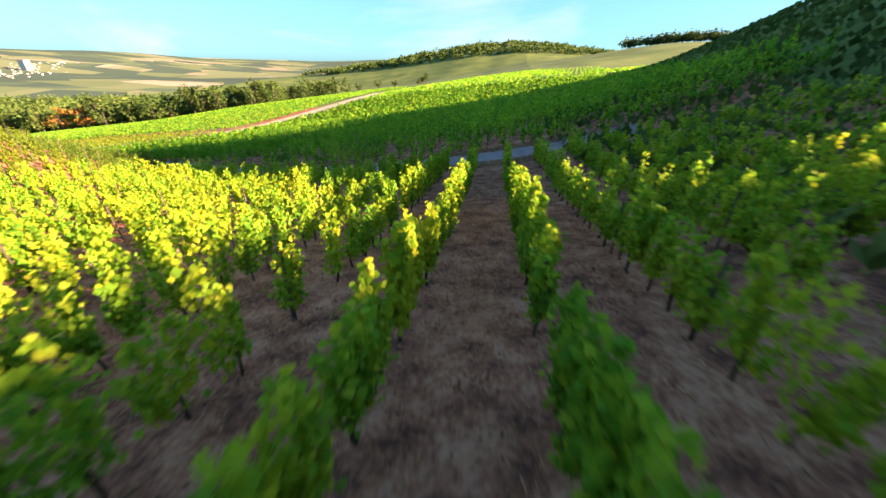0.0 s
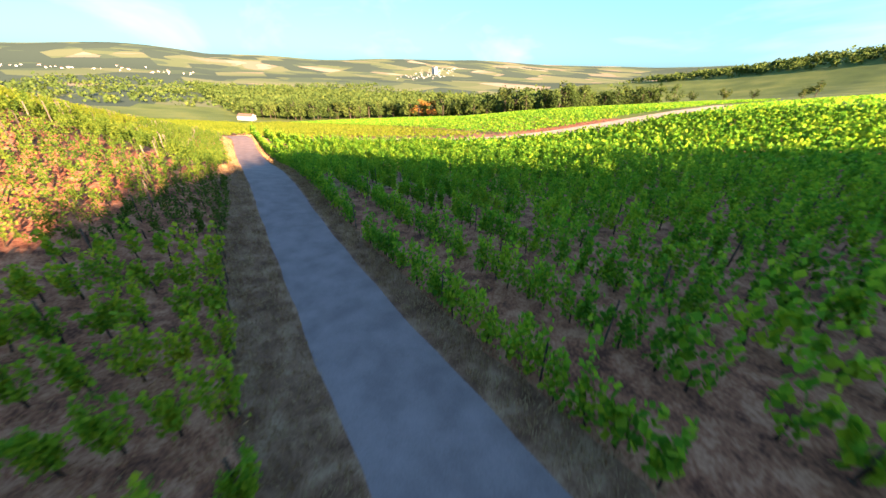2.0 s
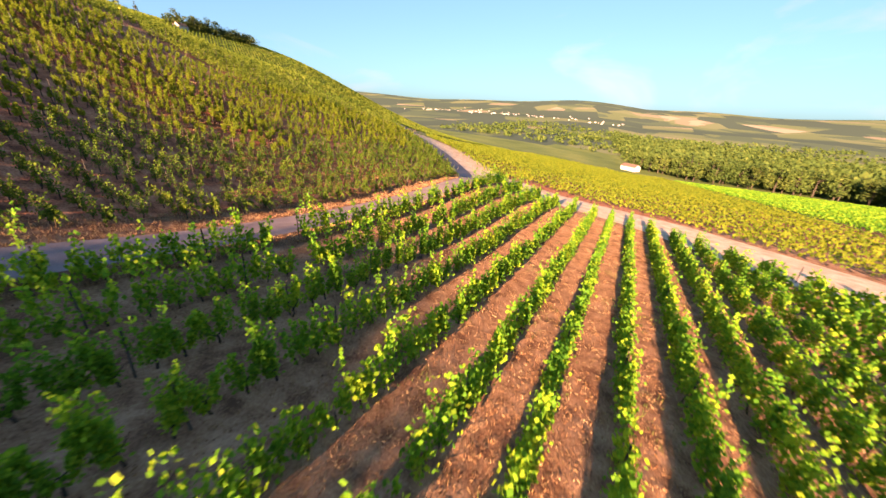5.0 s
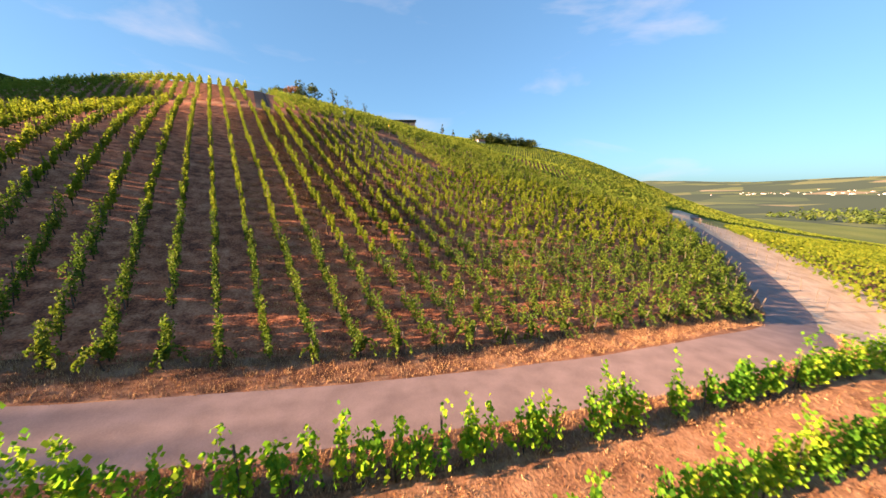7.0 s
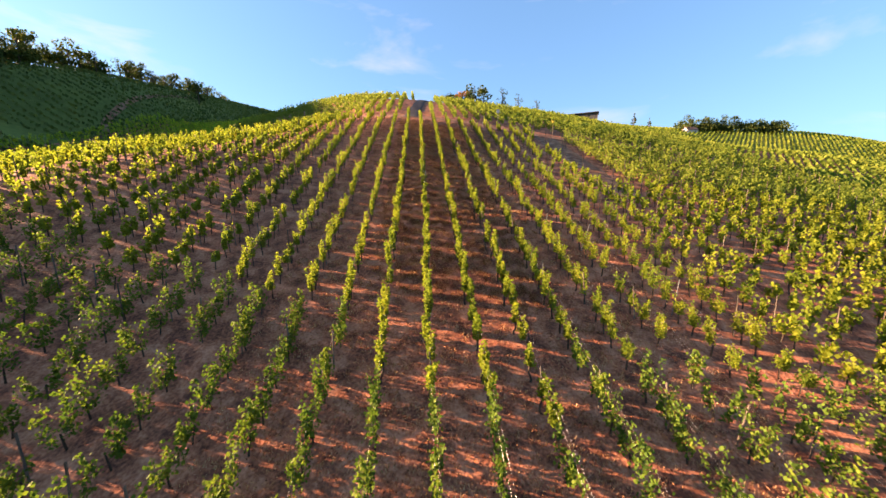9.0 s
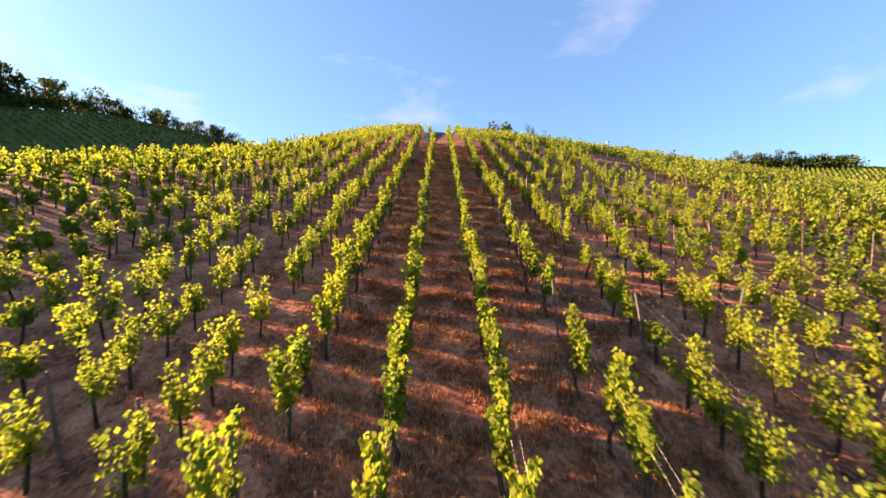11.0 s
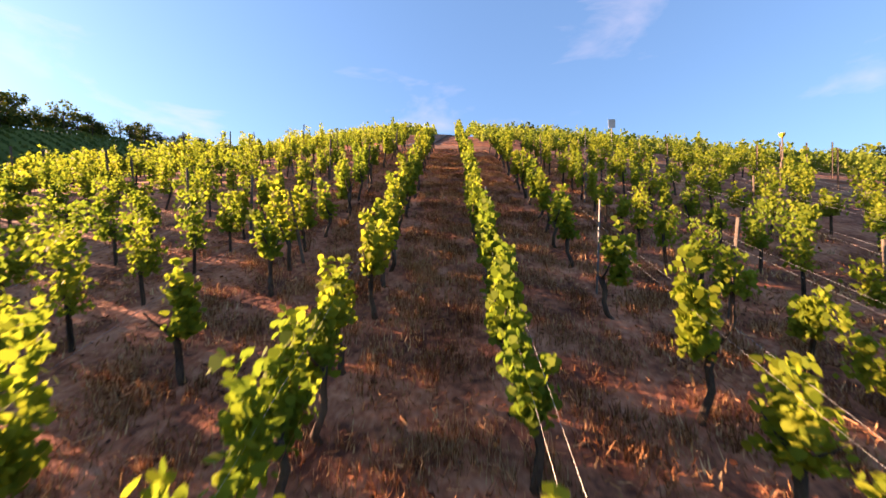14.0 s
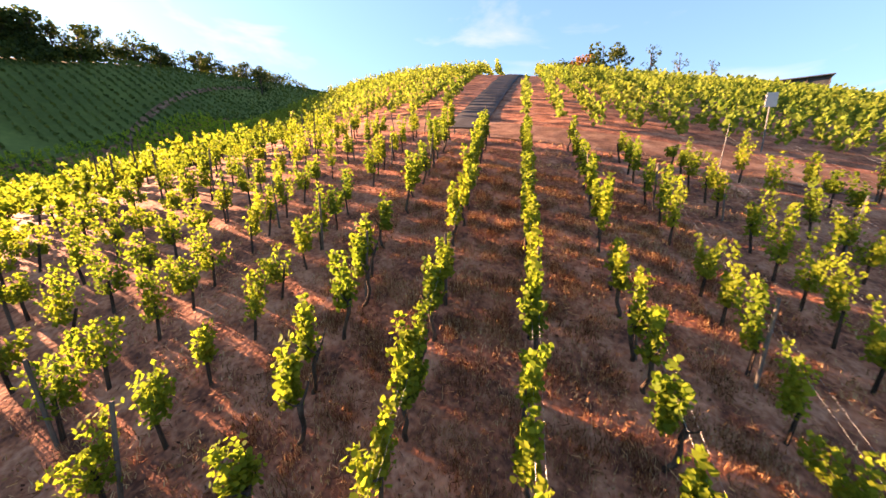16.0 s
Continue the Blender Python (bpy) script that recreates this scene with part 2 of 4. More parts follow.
def height(x, y):
    """The ground's height, for numbers or arrays."""
    x, y = np.asarray(x, float), np.asarray(y, float)
    z = -1.2 - 0.098 * np.clip(x, -70, 330) - 0.02 * np.clip(x - 100, 0, 300) + 1.6 * np.exp(-(((x - 52) / 14) ** 2) - ((y + 5) / 12) ** 2) - 1.0 * sig(-(x + 10) / 8) * sm(-15, -4, y)
    spread = np.where(x < 24, 48.0 + 75 * sm(48, 105, y), 75.0)
    s = 0.11 + 0.32 * np.exp(-(((x - 24) / spread) ** 2))
    yn = np.maximum(y + 1.5, 0)
    yn = yn - 1.5 * (1 - np.exp(-yn / 1.5))
    z = z + s * 170 * (1 - np.exp(-yn / 170)) * np.where(y > 400, np.exp(-((y - 400) / 900.0) ** 2), 1)
    z = z + 38 * np.exp(-(((x - 160) / 105) ** 2) - ((y - 200) / 75) ** 2)
    for px, py, wx, wy, up_ in ((-9, 81, 42, 36, 6.2), (60, 179, 80, 54, -6), (-5, 17, 14, 21, 4.6), (4, 44, 16.5, 14, 1.6), (28, 87, 36, 33, -1.7), (117, 97, 36, 30, 6.5), (24, 39, 22, 7, -0.4)):
        z = z + up_ * np.exp(-(((x - px) / wx) ** 2) - ((y - py) / wy) ** 2)
    crest = sum(np.interp(y + d, CREST_Y, CREST_Z) for d in (-3, -1, 1, 3)) / 4
    z = z + crest * sig(-(x + 100) / 14) * np.exp(-(np.minimum(x + 150, 0) / 320) ** 2)
    z = z + 45 * np.exp(-(((x + 330) / 220) ** 2) - ((y + 620) / 260) ** 2)
    ys = np.maximum(-y - 7, 0)
    z = z - 2.6 * sig((x + 2) / 9) * (1 - np.exp(-ys / 9)) + 5 * sm(60, 160, -y) * (1 - sm(60, 200, x))
    z = z + 68 * np.exp(-(((x - 120) / 480) ** 2) - ((y + 1150) / 260) ** 2)
    r = np.hypot(x, y)
    z = z - 7 * sm(330, 600, x) + 14 * sm(750, 1300, r) + (85 + 11 * np.sin(9 * np.arctan2(x, y) + 1.0) + 6 * np.sin(23 * np.arctan2(x, y))) * sm(1400, 2900, r)
    return z


def h(x, y):
    return float(height(x, y))


# ---- mesh helpers ----
def mesh_object(name, verts, faces, mats, parent=None, smooth=False, index=None):
    me = bpy.data.meshes.new(name)
    me.from_pydata([tuple(v) for v in verts], [], faces)
    for m in mats if isinstance(mats, (list, tuple)) else (mats,):
        me.materials.append(m)
    if index is not None:
        me.polygons.foreach_set("material_index", np.asarray(index, np.int32))
    if smooth:
        me.polygons.foreach_set("use_smooth", np.ones(len(me.polygons), bool))
    me.update()
    ob = new(name, me)
    ob.parent = parent
    return ob


def array_mesh(name, verts, sides, mats, index=None, smooth=False):
    """A mesh of faces with the same number of sides, from arrays; face i uses the next `sides` vertices in order."""
    me = bpy.data.meshes.new(name)
    nv = len(verts)
    nf = nv // sides
    me.vertices.add(nv)
    me.vertices.foreach_set("co", np.asarray(verts, np.float32).ravel())
    me.loops.add(nv)
    me.loops.foreach_set("vertex_index", np.arange(nv, dtype=np.int32))
    me.polygons.add(nf)
    me.polygons.foreach_set("loop_start", np.arange(0, nv, sides, dtype=np.int32))
    for m in mats if isinstance(mats, (list, tuple)) else (mats,):
        me.materials.append(m)
    if index is not None:
        me.polygons.foreach_set("material_index", np.asarray(index, np.int32))
    me.update(calc_edges=True)
    return me


def leaf_cards(rng, centres, size, sides=4, droop=0.5, out=None):
    """Leaf outlines (pointed or five-lobed) at the given centres, turned at random, hanging a little."""
    n = len(centres)
    a = rng.uniform(0, 2 * np.pi, n)
    tilt = rng.normal(0.25, droop, n)
    u = np.stack([np.cos(a), np.sin(a), np.zeros(n)], 1)
    w = np.stack([-np.sin(a) * np.sin(tilt), np.cos(a) * np.sin(tilt), -np.cos(tilt)], 1)
    if out is not None:
        w = w + 0.3 * out
    s = (size * rng.uniform(0.65, 1.3, n))[:, None, None]
    if sides == 4:
        shape = np.array([(0, -0.55), (0.5, 0.0), (0.0, 0.6), (-0.5, 0.0)])
    elif sides == 6:
        shape = np.array([(0, -0.48), (0.5, -0.3), (0.48, 0.2), (0.0, 0.62), (-0.48, 0.2), (-0.5, -0.3)])
    else:
        shape = np.array([(0, -0.45), (0.42, -0.38), (0.56, 0.05), (0.26, 0.2), (0.0, 0.62), (-0.26, 0.2), (-0.56, 0.05), (-0.42, -0.38)])
    v = centres[:, None, :] + s * (shape[None, :, :1] * u[:, None, :] + shape[None, :, 1:] * w[:, None, :])
    return v.reshape(-1, 3)


def tube(points, radii, sides=6):
    """Vertices and faces of a tapered tube along points."""
    verts, faces = [], []
    for i, (p, r) in enumerate(zip(points, radii)):
        for j in range(sides):
            a = 2 * math.pi * j / sides
            verts.append((p[0] + r * math.cos(a), p[1] + r * math.sin(a), p[2]))
    for i in range(len(points) - 1):
        for j in range(sides):
            k = (j + 1) % sides
            faces.append((i * sides + j, i * sides + k, (i + 1) * sides + k, (i + 1) * sides + j))
    faces.append(tuple(range((len(points) - 1) * sides, len(points) * sides)))
    faces.append(tuple(range(sides - 1, -1, -1)))
    return verts, faces


def box_beam(a, b, w):
    """Eight corners and six faces of a thin bar from a to b."""
    a, b = Vector(a), Vector(b)
    d = (b - a).normalized()
    s = d.cross(Vector((0, 0, 1)))
    s = (s.normalized() if s.length > 1e-4 else Vector((1, 0, 0))) * w / 2
    t = d.cross(s).normalized() * w / 2
    v = [p + i * s + j * t for p in (a, b) for i, j in ((-1, -1), (1, -1), (1, 1), (-1, 1))]
    return v, [(0, 1, 2, 3), (7, 6, 5, 4), (0, 4, 5, 1), (1, 5, 6, 2), (2, 6, 7, 3), (3, 7, 4, 0)]


# ---- ground: one sheet to the horizon ----
def axis(lo, hi, step, far, grow=1.16):
    v = list(np.arange(lo, hi + step, step))
    d, up = step, v[-1]
    while up < far:
        d *= grow
        up += d
        v.append(up)
    d, dn = step, v[0]
    while dn > -far:
        d *= grow
        dn -= d
        v.insert(0, dn)
    return np.array(v)


gx, gy = axis(-90, 110, 1.5, 4800), axis(-95, 142, 1.5, 4800)
GX, GY = np.meshgrid(gx, gy, indexing="ij")
GZ = height(GX, GY)
near = (GX > -100) & (GX < 120) & (GY > -105) & (GY < 120)
GZ = GZ + np.where(near, 0.05 * np.sin(GX * 1.1 + 0.7 * np.sin(GY * 0.5)) * np.sin(GY * 0.9), 0)
nx, ny = len(gx), len(gy)
ids = np.arange(nx * ny).reshape(nx, ny)
quads = np.stack([ids[:-1, :-1], ids[1:, :-1], ids[1:, 1:], ids[:-1, 1:]], -1).reshape(-1, 4)
cx = ((GX[:-1, :-1] + GX[1:, 1:]) / 2).ravel()
cy = ((GY[:-1, :-1] + GY[1:, 1:]) / 2).ravel()
rr = np.hypot(cx, cy)
TAN = material("straw_covered_soil", [(0.30, (0.154, 0.065, 0.035)), (0.5, (0.320, 0.154, 0.083)), (0.72, (0.461, 0.246, 0.143))], 1.1, 0.95, 0.8, 10.0, 0.6)
low_ground = (cy < -6.5) & (cy > -85) & (cx > -12) & (cx < 72)
slot = np.where(low_ground, 3, 0)
south_hill = (cy < -440) & (np.abs(cx - 60) < 680) & (rr < 1330)
slot = np.where((rr > 520) & ~south_hill, 2, np.where((cx > 128) | (cx < -82) | (cy < -120) | (cy > 125), 1, slot))
ground = mesh_object("ground", np.stack([GX, GY, GZ], -1).reshape(-1, 3), quads.tolist(), [SOIL, MEADOW, FIELDS, TAN], smooth=True, index=slot)
tagged(ground, "brown vineyard soil on slopes running out to distant fields", "ground", kind="structure")


def strip(name, line, widths, mat, lift, label, across=6, step=1.0):
    """A surface draped on the ground along a plan line (x, y) with half widths to the left and the right."""
    pts = [Vector((*p, 0)) for p in line]
    dense = []
    for i in range(len(pts) - 1):
        p0, p1, p2, p3 = pts[max(i - 1, 0)], pts[i], pts[i + 1], pts[min(i + 2, len(pts) - 1)]
        n = max(2, int((p2 - p1).length / step))
        for j in range(n):
            t = j / n
            dense.append(0.5 * ((2 * p1) + (p2 - p0) * t + (2 * p0 - 5 * p1 + 4 * p2 - p3) * t * t + (3 * p1 - p0 - 3 * p2 + p3) * t ** 3))
    dense.append(pts[-1])
    verts, faces = [], []
    for i, p in enumerate(dense):
        d = (dense[min(i + 1, len(dense) - 1)] - dense[max(i - 1, 0)]).normalized()
        s = Vector((-d.y, d.x, 0))
        wob = 0.12 * noise.noise((p.x * 0.35, p.y * 0.35, 3.0)) + 0.05 * noise.noise((p.x * 1.7, p.y * 1.7, 9.0))
        a, b = widths[0] + wob, -widths[1] + 0.8 * wob
        for j in range(across + 1):
            q = p + s * (a + (b - a) * j / across)
            verts.append((q.x, q.y, h(q.x, q.y) + lift - (0.06 if j in (0, across) else 0)))
    for i in range(len(dense) - 1):
        for j in range(across):
            a = i * (across + 1) + j
            faces.append((a, a + 1, a + across + 2, a + across + 1))
    ob = mesh_object(name, verts, [f[::-1] for f in faces], mat, smooth=True)
    return tagged(ob, label, name.split("_")[-1], kind="structure")


ROAD = [(-70, -4.6), (-55, -4.3), (-40, -4.1), (0, -4.1), (30, -4.3), (45, -4.6), (55, -3.4), (63, 1.0), (72, 8.8), (80, 18), (90, 30), (104, 44), (125, 60), (150, 74)]
strip("verge", ROAD, (4.6, 3.4), VERGE, 0.07, "dry straw-coloured grass verge along the farm road")
strip("road", ROAD, (2.0, 2.0), CONCRETE, 0.12, "smooth weathered concrete farm road between vineyards")
TRACK = [(64, -4), (68, -14), (64, -30), (47, -47), (34, -64), (25, -96), (20, -150), (32, -210)]
strip("track", TRACK, (8.5, 5.0), DIRT, 0.14, "sandy dirt track with pale wheel ruts")
strip("junction", [(58.5, -6.3), (62, -4), (68, -1), (77, 9), (88, 22), (102, 38), (122, 53)], (3.4, 9.5), DIRT, 0.10, "wide sandy junction of farm road and track")

# ---- vines ----
def canopy_points(rng, n, half=0.5, low=0.6, top=1.7, thick=0.095, ns=9):
    """Leaf places of one vine, the row along local y: upright shoots that fan out from the head."""
    shoots = rng.uniform(-1, 1, ns)
    lean = rng.normal(0, 0.09, ns)
    tall = rng.uniform(0.62, 1.1, ns)
    k = rng.integers(0, ns, n)
    t = rng.beta(1.15, 1.1, n)
    z = low + t * (top * tall[k] - low)
    y = shoots[k] * half * (0.5 + 0.5 * t) + rng.normal(0, 0.07, n)
    x = lean[k] * t + rng.normal(0, thick, n) * (1.15 - 0.5 * t)
    return np.stack([x, y, z], 1)


def vine_prototype(seed, leaf_mat, n=240, top=1.7, low=0.6, half=0.5, size=0.115, ns=9, sides=6, extra=None):
    """grapevine > trunk, foliage"""
    rng = np.random.default_rng(seed)
    vine = new("grapevine")
    bend = rng.normal(0, 0.045, (5, 2)).cumsum(0)
    bend[0] = 0
    pts = [(bend[i, 0], bend[i, 1], -0.12 + i * (low + 0.25) / 4) for i in range(5)]
    v, f = tube(pts, (0.058, 0.046, 0.04, 0.043, 0.056), 6)
    head = pts[-1]
    for arm in (-1, 1):
        a = [(head[0], head[1] + arm * 0.11 * j, head[2] - 0.02 + 0.05 * j + 0.02 * j * j) for j in range(4)]
        v2, f2 = tube(a, (0.034, 0.024, 0.016, 0.009), 5)
        f += [tuple(i + len(v) for i in q) for q in f2]
        v += v2
    mesh_object("trunk", v, f, BARK, vine, smooth=True)
    places = canopy_points(rng, n, half, low, top, 0.095 if ns > 8 else 0.066, ns)
    if extra is not None:
        places = np.concatenate([places, extra])
    me = array_mesh("foliage", leaf_cards(rng, places, size, sides), sides, leaf_mat)
    new("foliage", me).parent = vine
    return vine


def scatter(protos, places, yaw, rng, label, group, spread=0.12, stunted=None, size_=1.0):
    """Copies of the prototypes at the places; the prototypes go."""
    for i, (x, y, z) in enumerate(places):
        p = protos[int(rng.integers(0, len(protos)))]
        g = size_ * rng.uniform(1 - spread, 1 + 0.6 * spread)
        if stunted and stunted[0] < x < stunted[1] and stunted[2] < y < stunted[3]:
            g *= 0.76
        m = Matrix.Translation((x, y, z)) @ Matrix.Rotation(yaw + float(rng.choice([0, math.pi])) + rng.normal(0, 0.06), 4, "Z") @ Matrix.Diagonal((1, 1, g, 1))
        c = copy_thing(p, m)
        c.matrix_basis = m
        tagged(c, label, "grapevine", group)
    for p in protos:
        for o in (*p.children, p):
            bpy.data.objects.remove(o)


def stuff_vines(name, places, yaw, leaf_mat, leaves, size, label, seed, low=0.6, top=1.7, half=0.5, thick=0.13, trunks=True, sway=0.08, wild=0.0):
    """Many vines in one object: leaf cards and thin trunks."""
    rng = np.random.default_rng(seed)
    places = np.asarray(places, float)
    n = len(places)
    grow = rng.uniform(0.72, 1.12, n)
    owner = np.repeat(np.arange(n), leaves)
    m = len(owner)
    k = rng.integers(0, 6, m)
    shoots = rng.uniform(-1, 1, (n, 6))[owner, k]
    tall = (rng.uniform(0.62, 1.1, (n, 6)) + wild * (rng.random((n, 6)) < 0.2))[owner, k] * grow[owner]
    lean = rng.normal(0, sway, (n, 6))[owner, k]
    t = rng.beta(1.15, 1.1, m)
    z = low + t * np.maximum(top * tall - low, 0.2)
    y = shoots * half * (0.5 + 0.5 * t) + rng.normal(0, 0.08, m)
    x = lean * t + rng.normal(0, thick, m) * (1.15 - 0.5 * t)
    c, s = math.cos(yaw), math.sin(yaw)
    pts = places[owner] + np.stack([x * c - y * s, x * s + y * c, z], 1)
    verts = leaf_cards(rng, pts, size, 4)
    idx = np.zeros(m, int)
    if trunks:
        w = 0.04
        b = places + np.stack([np.zeros(n), np.zeros(n), np.full(n, -0.1)], 1)
        d = np.stack([rng.normal(0, 0.07, n), rng.normal(0, 0.07, n), np.full(n, low + 0.4)], 1)
        tr = []
        for ax in (np.array([w, 0, 0]), np.array([0, w, 0])):
            tr.append(np.stack([b - ax, b + ax, b + d + 0.7 * ax, b + d - 0.7 * ax], 1))
        verts = np.concatenate([verts, np.concatenate(tr).reshape(-1, 3)])
        idx = np.concatenate([idx, np.ones(2 * n, int)])
    me = array_mesh(name, verts, 4, [leaf_mat, BARK], idx)
    return tagged(new(name, me), label, "vines", kind="stuff")


def on_ground(p):
    p = np.asarray(p, float).reshape(-1, 2)
    return np.column_stack([p, height(p[:, 0], p[:, 1])])


rng = np.random.default_rng(7)
road_x = np.array([p[0] for p in ROAD])
road_y = np.array([p[1] for p in ROAD])
track_y = np.array([-p[1] for p in TRACK])
track_x = np.array([p[0] for p in TRACK])


def east_of_slope(y):
    """Where the vines of the steep slope end, along the road's bend."""
    return np.interp(y, [-4, 2, 9, 18, 30, 44, 60], [55, 60.5, 69, 77, 87, 100, 120]) - 1.5


# the steep slope that the camera climbs; its rows lean to the west as they rise
LEAN = -0.2715
YAW_D = math.atan(-LEAN)


def d_x(k, y):
    return 23.4 + 2.0 * k + LEAN * y


near_d, far_d, edge_d, east_d = [], [], [], []
for k in range(-21, 46):
    y = 0.2 + 0.35 * rng.uniform(-1, 1)
    while y < 53.0:
        x = d_x(k, y)
        bare = (k in (13, 14) and y > 31) or (9 <= k <= 12 and y > 34 and rng.random() < 0.2)
        if x < east_of_slope(y) and not bare and rng.random() > (0.02 if y < 12 else 0.10 if k in (1, 2, 3, 7) else 0.06):
            p = (x + rng.normal(0, 0.05), y + rng.normal(0, 0.1))
            if 3 <= k <= 6 and y > 8:
                near_d.append(p)
            elif k >= 15 and y > 35:
                east_d.append(p)
            elif x > east_of_slope(y) - 9 and y < 20:
                edge_d.append(p)
            else:
                far_d.append(p)
        y += 1.1 if y < 11 else 0.9
hedge = [p for p in near_d if 3.5 < (p[0] - LEAN * p[1] - 23.4) / 2 < 5.5]
loose = [p for p in near_d if p not in hedge]
scatter([vine_prototype(s, LEAF, int(600 + 30 * s), 1.62 + 0.03 * s, 0.74, 0.54, 0.085, 8, 6) for s in range(6)], on_ground(hedge), YAW_D, rng,
        "yellow-green grapevine in a close trellised row", "vines on the steep slope", stunted=(22.6, 27.2, 23.4, 31.6), size_=0.95)
scatter([vine_prototype(80 + s, LEAF, int(400 + 20 * s), 1.66 + 0.07 * s, 0.64, 0.35, 0.085, 6, 6) for s in range(6)], on_ground(loose), YAW_D, rng,
        "yellow-green grapevine on a dark gnarled trunk, standing a little apart", "vines on the steep slope", 0.2, size_=0.98)
fd = on_ground(far_d)
foot = fd[:, 1] < 11.5
row = (fd[:, 0] - LEAN * fd[:, 1] - 23.4) / 2
beside = ~foot & (row > -2.5) & (row < 11.5)
stuff_vines("slope_vines", fd[beside], YAW_D, LEAF, 440, 0.078, "loose rows of yellow-green trellised vines on the steep slope", 11, half=0.42, thick=0.06, top=1.66, low=0.5)
stuff_vines("outer_slope_vines", fd[~foot & ~beside], YAW_D, LEAF, 125, 0.16, "rows of yellow-green trellised vines across the steep slope", 19, half=0.38, thick=0.08, top=1.62, low=0.45)
# foot rows take the darkened leaf colour in place of shade between rows
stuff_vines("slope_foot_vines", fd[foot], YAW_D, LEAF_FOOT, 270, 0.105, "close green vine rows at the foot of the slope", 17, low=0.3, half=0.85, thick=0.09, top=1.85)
stuff_vines("east_slope_vines", on_ground(east_d), YAW_D, LEAF_HILL, 110, 0.165, "dense bushy green vines on the eastern part of the slope", 23, 0.35, 1.75, 0.6, 0.24)
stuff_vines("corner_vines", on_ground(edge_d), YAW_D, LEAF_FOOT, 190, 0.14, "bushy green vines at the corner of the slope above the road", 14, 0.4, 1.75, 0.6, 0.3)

# straggling vines where the rows end above the road
def straggler(seed):
    """grapevine > trunk, foliage: an end vine with long shoots that arch out over the bank."""
    r = np.random.default_rng(seed)
    pts = []
    for i in range(5):
        a = r.uniform(-2.6, -0.5)
        t = np.sort(r.uniform(0.0, 1, 44))
        reach, rise = r.uniform(0.7, 1.35), r.uniform(0.5, 1.1)
        line = np.stack([math.cos(a) * reach * t, math.sin(a) * reach * t, 0.85 + rise * t - 1.1 * t * t], 1)
        pts.append(line + r.normal(0, 0.04, line.shape))
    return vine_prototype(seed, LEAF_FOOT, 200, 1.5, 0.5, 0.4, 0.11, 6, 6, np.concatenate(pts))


ends = [straggler(300 + i) for i in range(4)]
for k in range(-8, 17):
    if k in (-5, 0, 4, 9):
        continue
    x, y = d_x(k, -0.25) + rng.normal(0, 0.1), -0.25 + rng.normal(0, 0.15)
    m = Matrix.Translation((x, y, h(x, y))) @ Matrix.Rotation(rng.normal(0, 0.3), 4, "Z") @ Matrix.Scale(rng.uniform(0.8, 1.1), 4)
    c = copy_thing(ends[k % 4], m)
    c.matrix_basis = m
    tagged(c, "green grapevine with long straggling shoots at a row's end", "grapevine", "end vines above the road")
for p in ends:
    for o in (*p.children, p):
        bpy.data.objects.remove(o)

# the block down which the camera first flies, wider rows, tall canopies

def a_x(k, y):
    return -53.9 + 2.9 * k - 0.05 * y


near_a, far_a = [], []
for k in range(-9, 20):
    y = 0.3 + 0.3 * rng.uniform(-1, 1)
    while y < 96:
        x = a_x(k, y)
        if x < -20.5 - 0.27 * y and rng.random() > 0.06:
            p = (x + rng.normal(0, 0.05), y + rng.normal(0, 0.08))
            (near_a if -4 <= k <= 6 and 0 < y < 36 else far_a).append(p)
        y += 1.1
near_sorted = sorted(near_a, key=lambda p: abs(p[0] + 57 - 0.35 * max(0, 24 - p[1])))
scatter([vine_prototype(20 + s, LEAF_MID, int(820 + 40 * s), 2.35 + 0.05 * s, 0.5, 0.54, 0.12) for s in range(6)], on_ground(near_sorted[:75]), math.atan(0.05), rng,
        "tall bushy green grapevine yellowing in low sun", "vines above the road")
wa = on_ground(far_a + near_sorted[75:])
beside = (wa[:, 1] < 36) & (wa[:, 0] > -70) & (wa[:, 0] < -24)
stuff_vines("west_vines", wa[beside], math.atan(0.05), LEAF_MID, 400, 0.135, "rows of tall vines turning yellow above the road", 12, 0.42, 2.3, 0.58, 0.12)
stuff_vines("outer_west_vines", wa[~beside], math.atan(0.05), LEAF_MID, 85, 0.21, "rows of tall vines up the western slope", 22, 0.6, 2.2, 0.52, 0.16)

# rows along the road, below it
def low_row(j):
    """The rows below the road, the first ones set wider apart."""
    return -7.6 - 3.0 * min(j, 5) - 2.45 * max(0, j - 5)


near_c, far_c = [], []
for j in range(0, 47):
    y0 = low_row(j)
    x = -85.0
    edge = np.interp(-y0, track_y, track_x) - 6.2
    while x < edge:
        if rng.random() > (0.22 if j == 0 else 0.07):
            p = (x + rng.normal(0, 0.08), y0 + rng.normal(0, 0.06))
            (near_c if -24 < x < 34 and j in range(2, 9) and (x + 26) / 46 > (j - 5) * 0.12 else far_c).append(p)
        x += 1.02
far_c += near_c[85:]
near_c = near_c[:85]
scatter([vine_prototype(40 + s, LEAF_DARK, int(600 + 45 * s), 1.95 + 0.09 * s, 0.35, 0.62, 0.1) for s in range(6)], on_ground(near_c), math.pi / 2, rng,
        "deep green grapevine with loose upright shoots below the road", "vines below the road", 0.2)
fc = on_ground(far_c)
close = fc[:, 1] > -45
beside = close & (fc[:, 0] > -40) & (fc[:, 1] > -38)
stuff_vines("lower_vines", fc[beside], math.pi / 2, LEAF_DARK, 270, 0.158, "rows of deep green vines below the road", 13, 0.3, 2.1, 0.75, 0.17, wild=0.4)
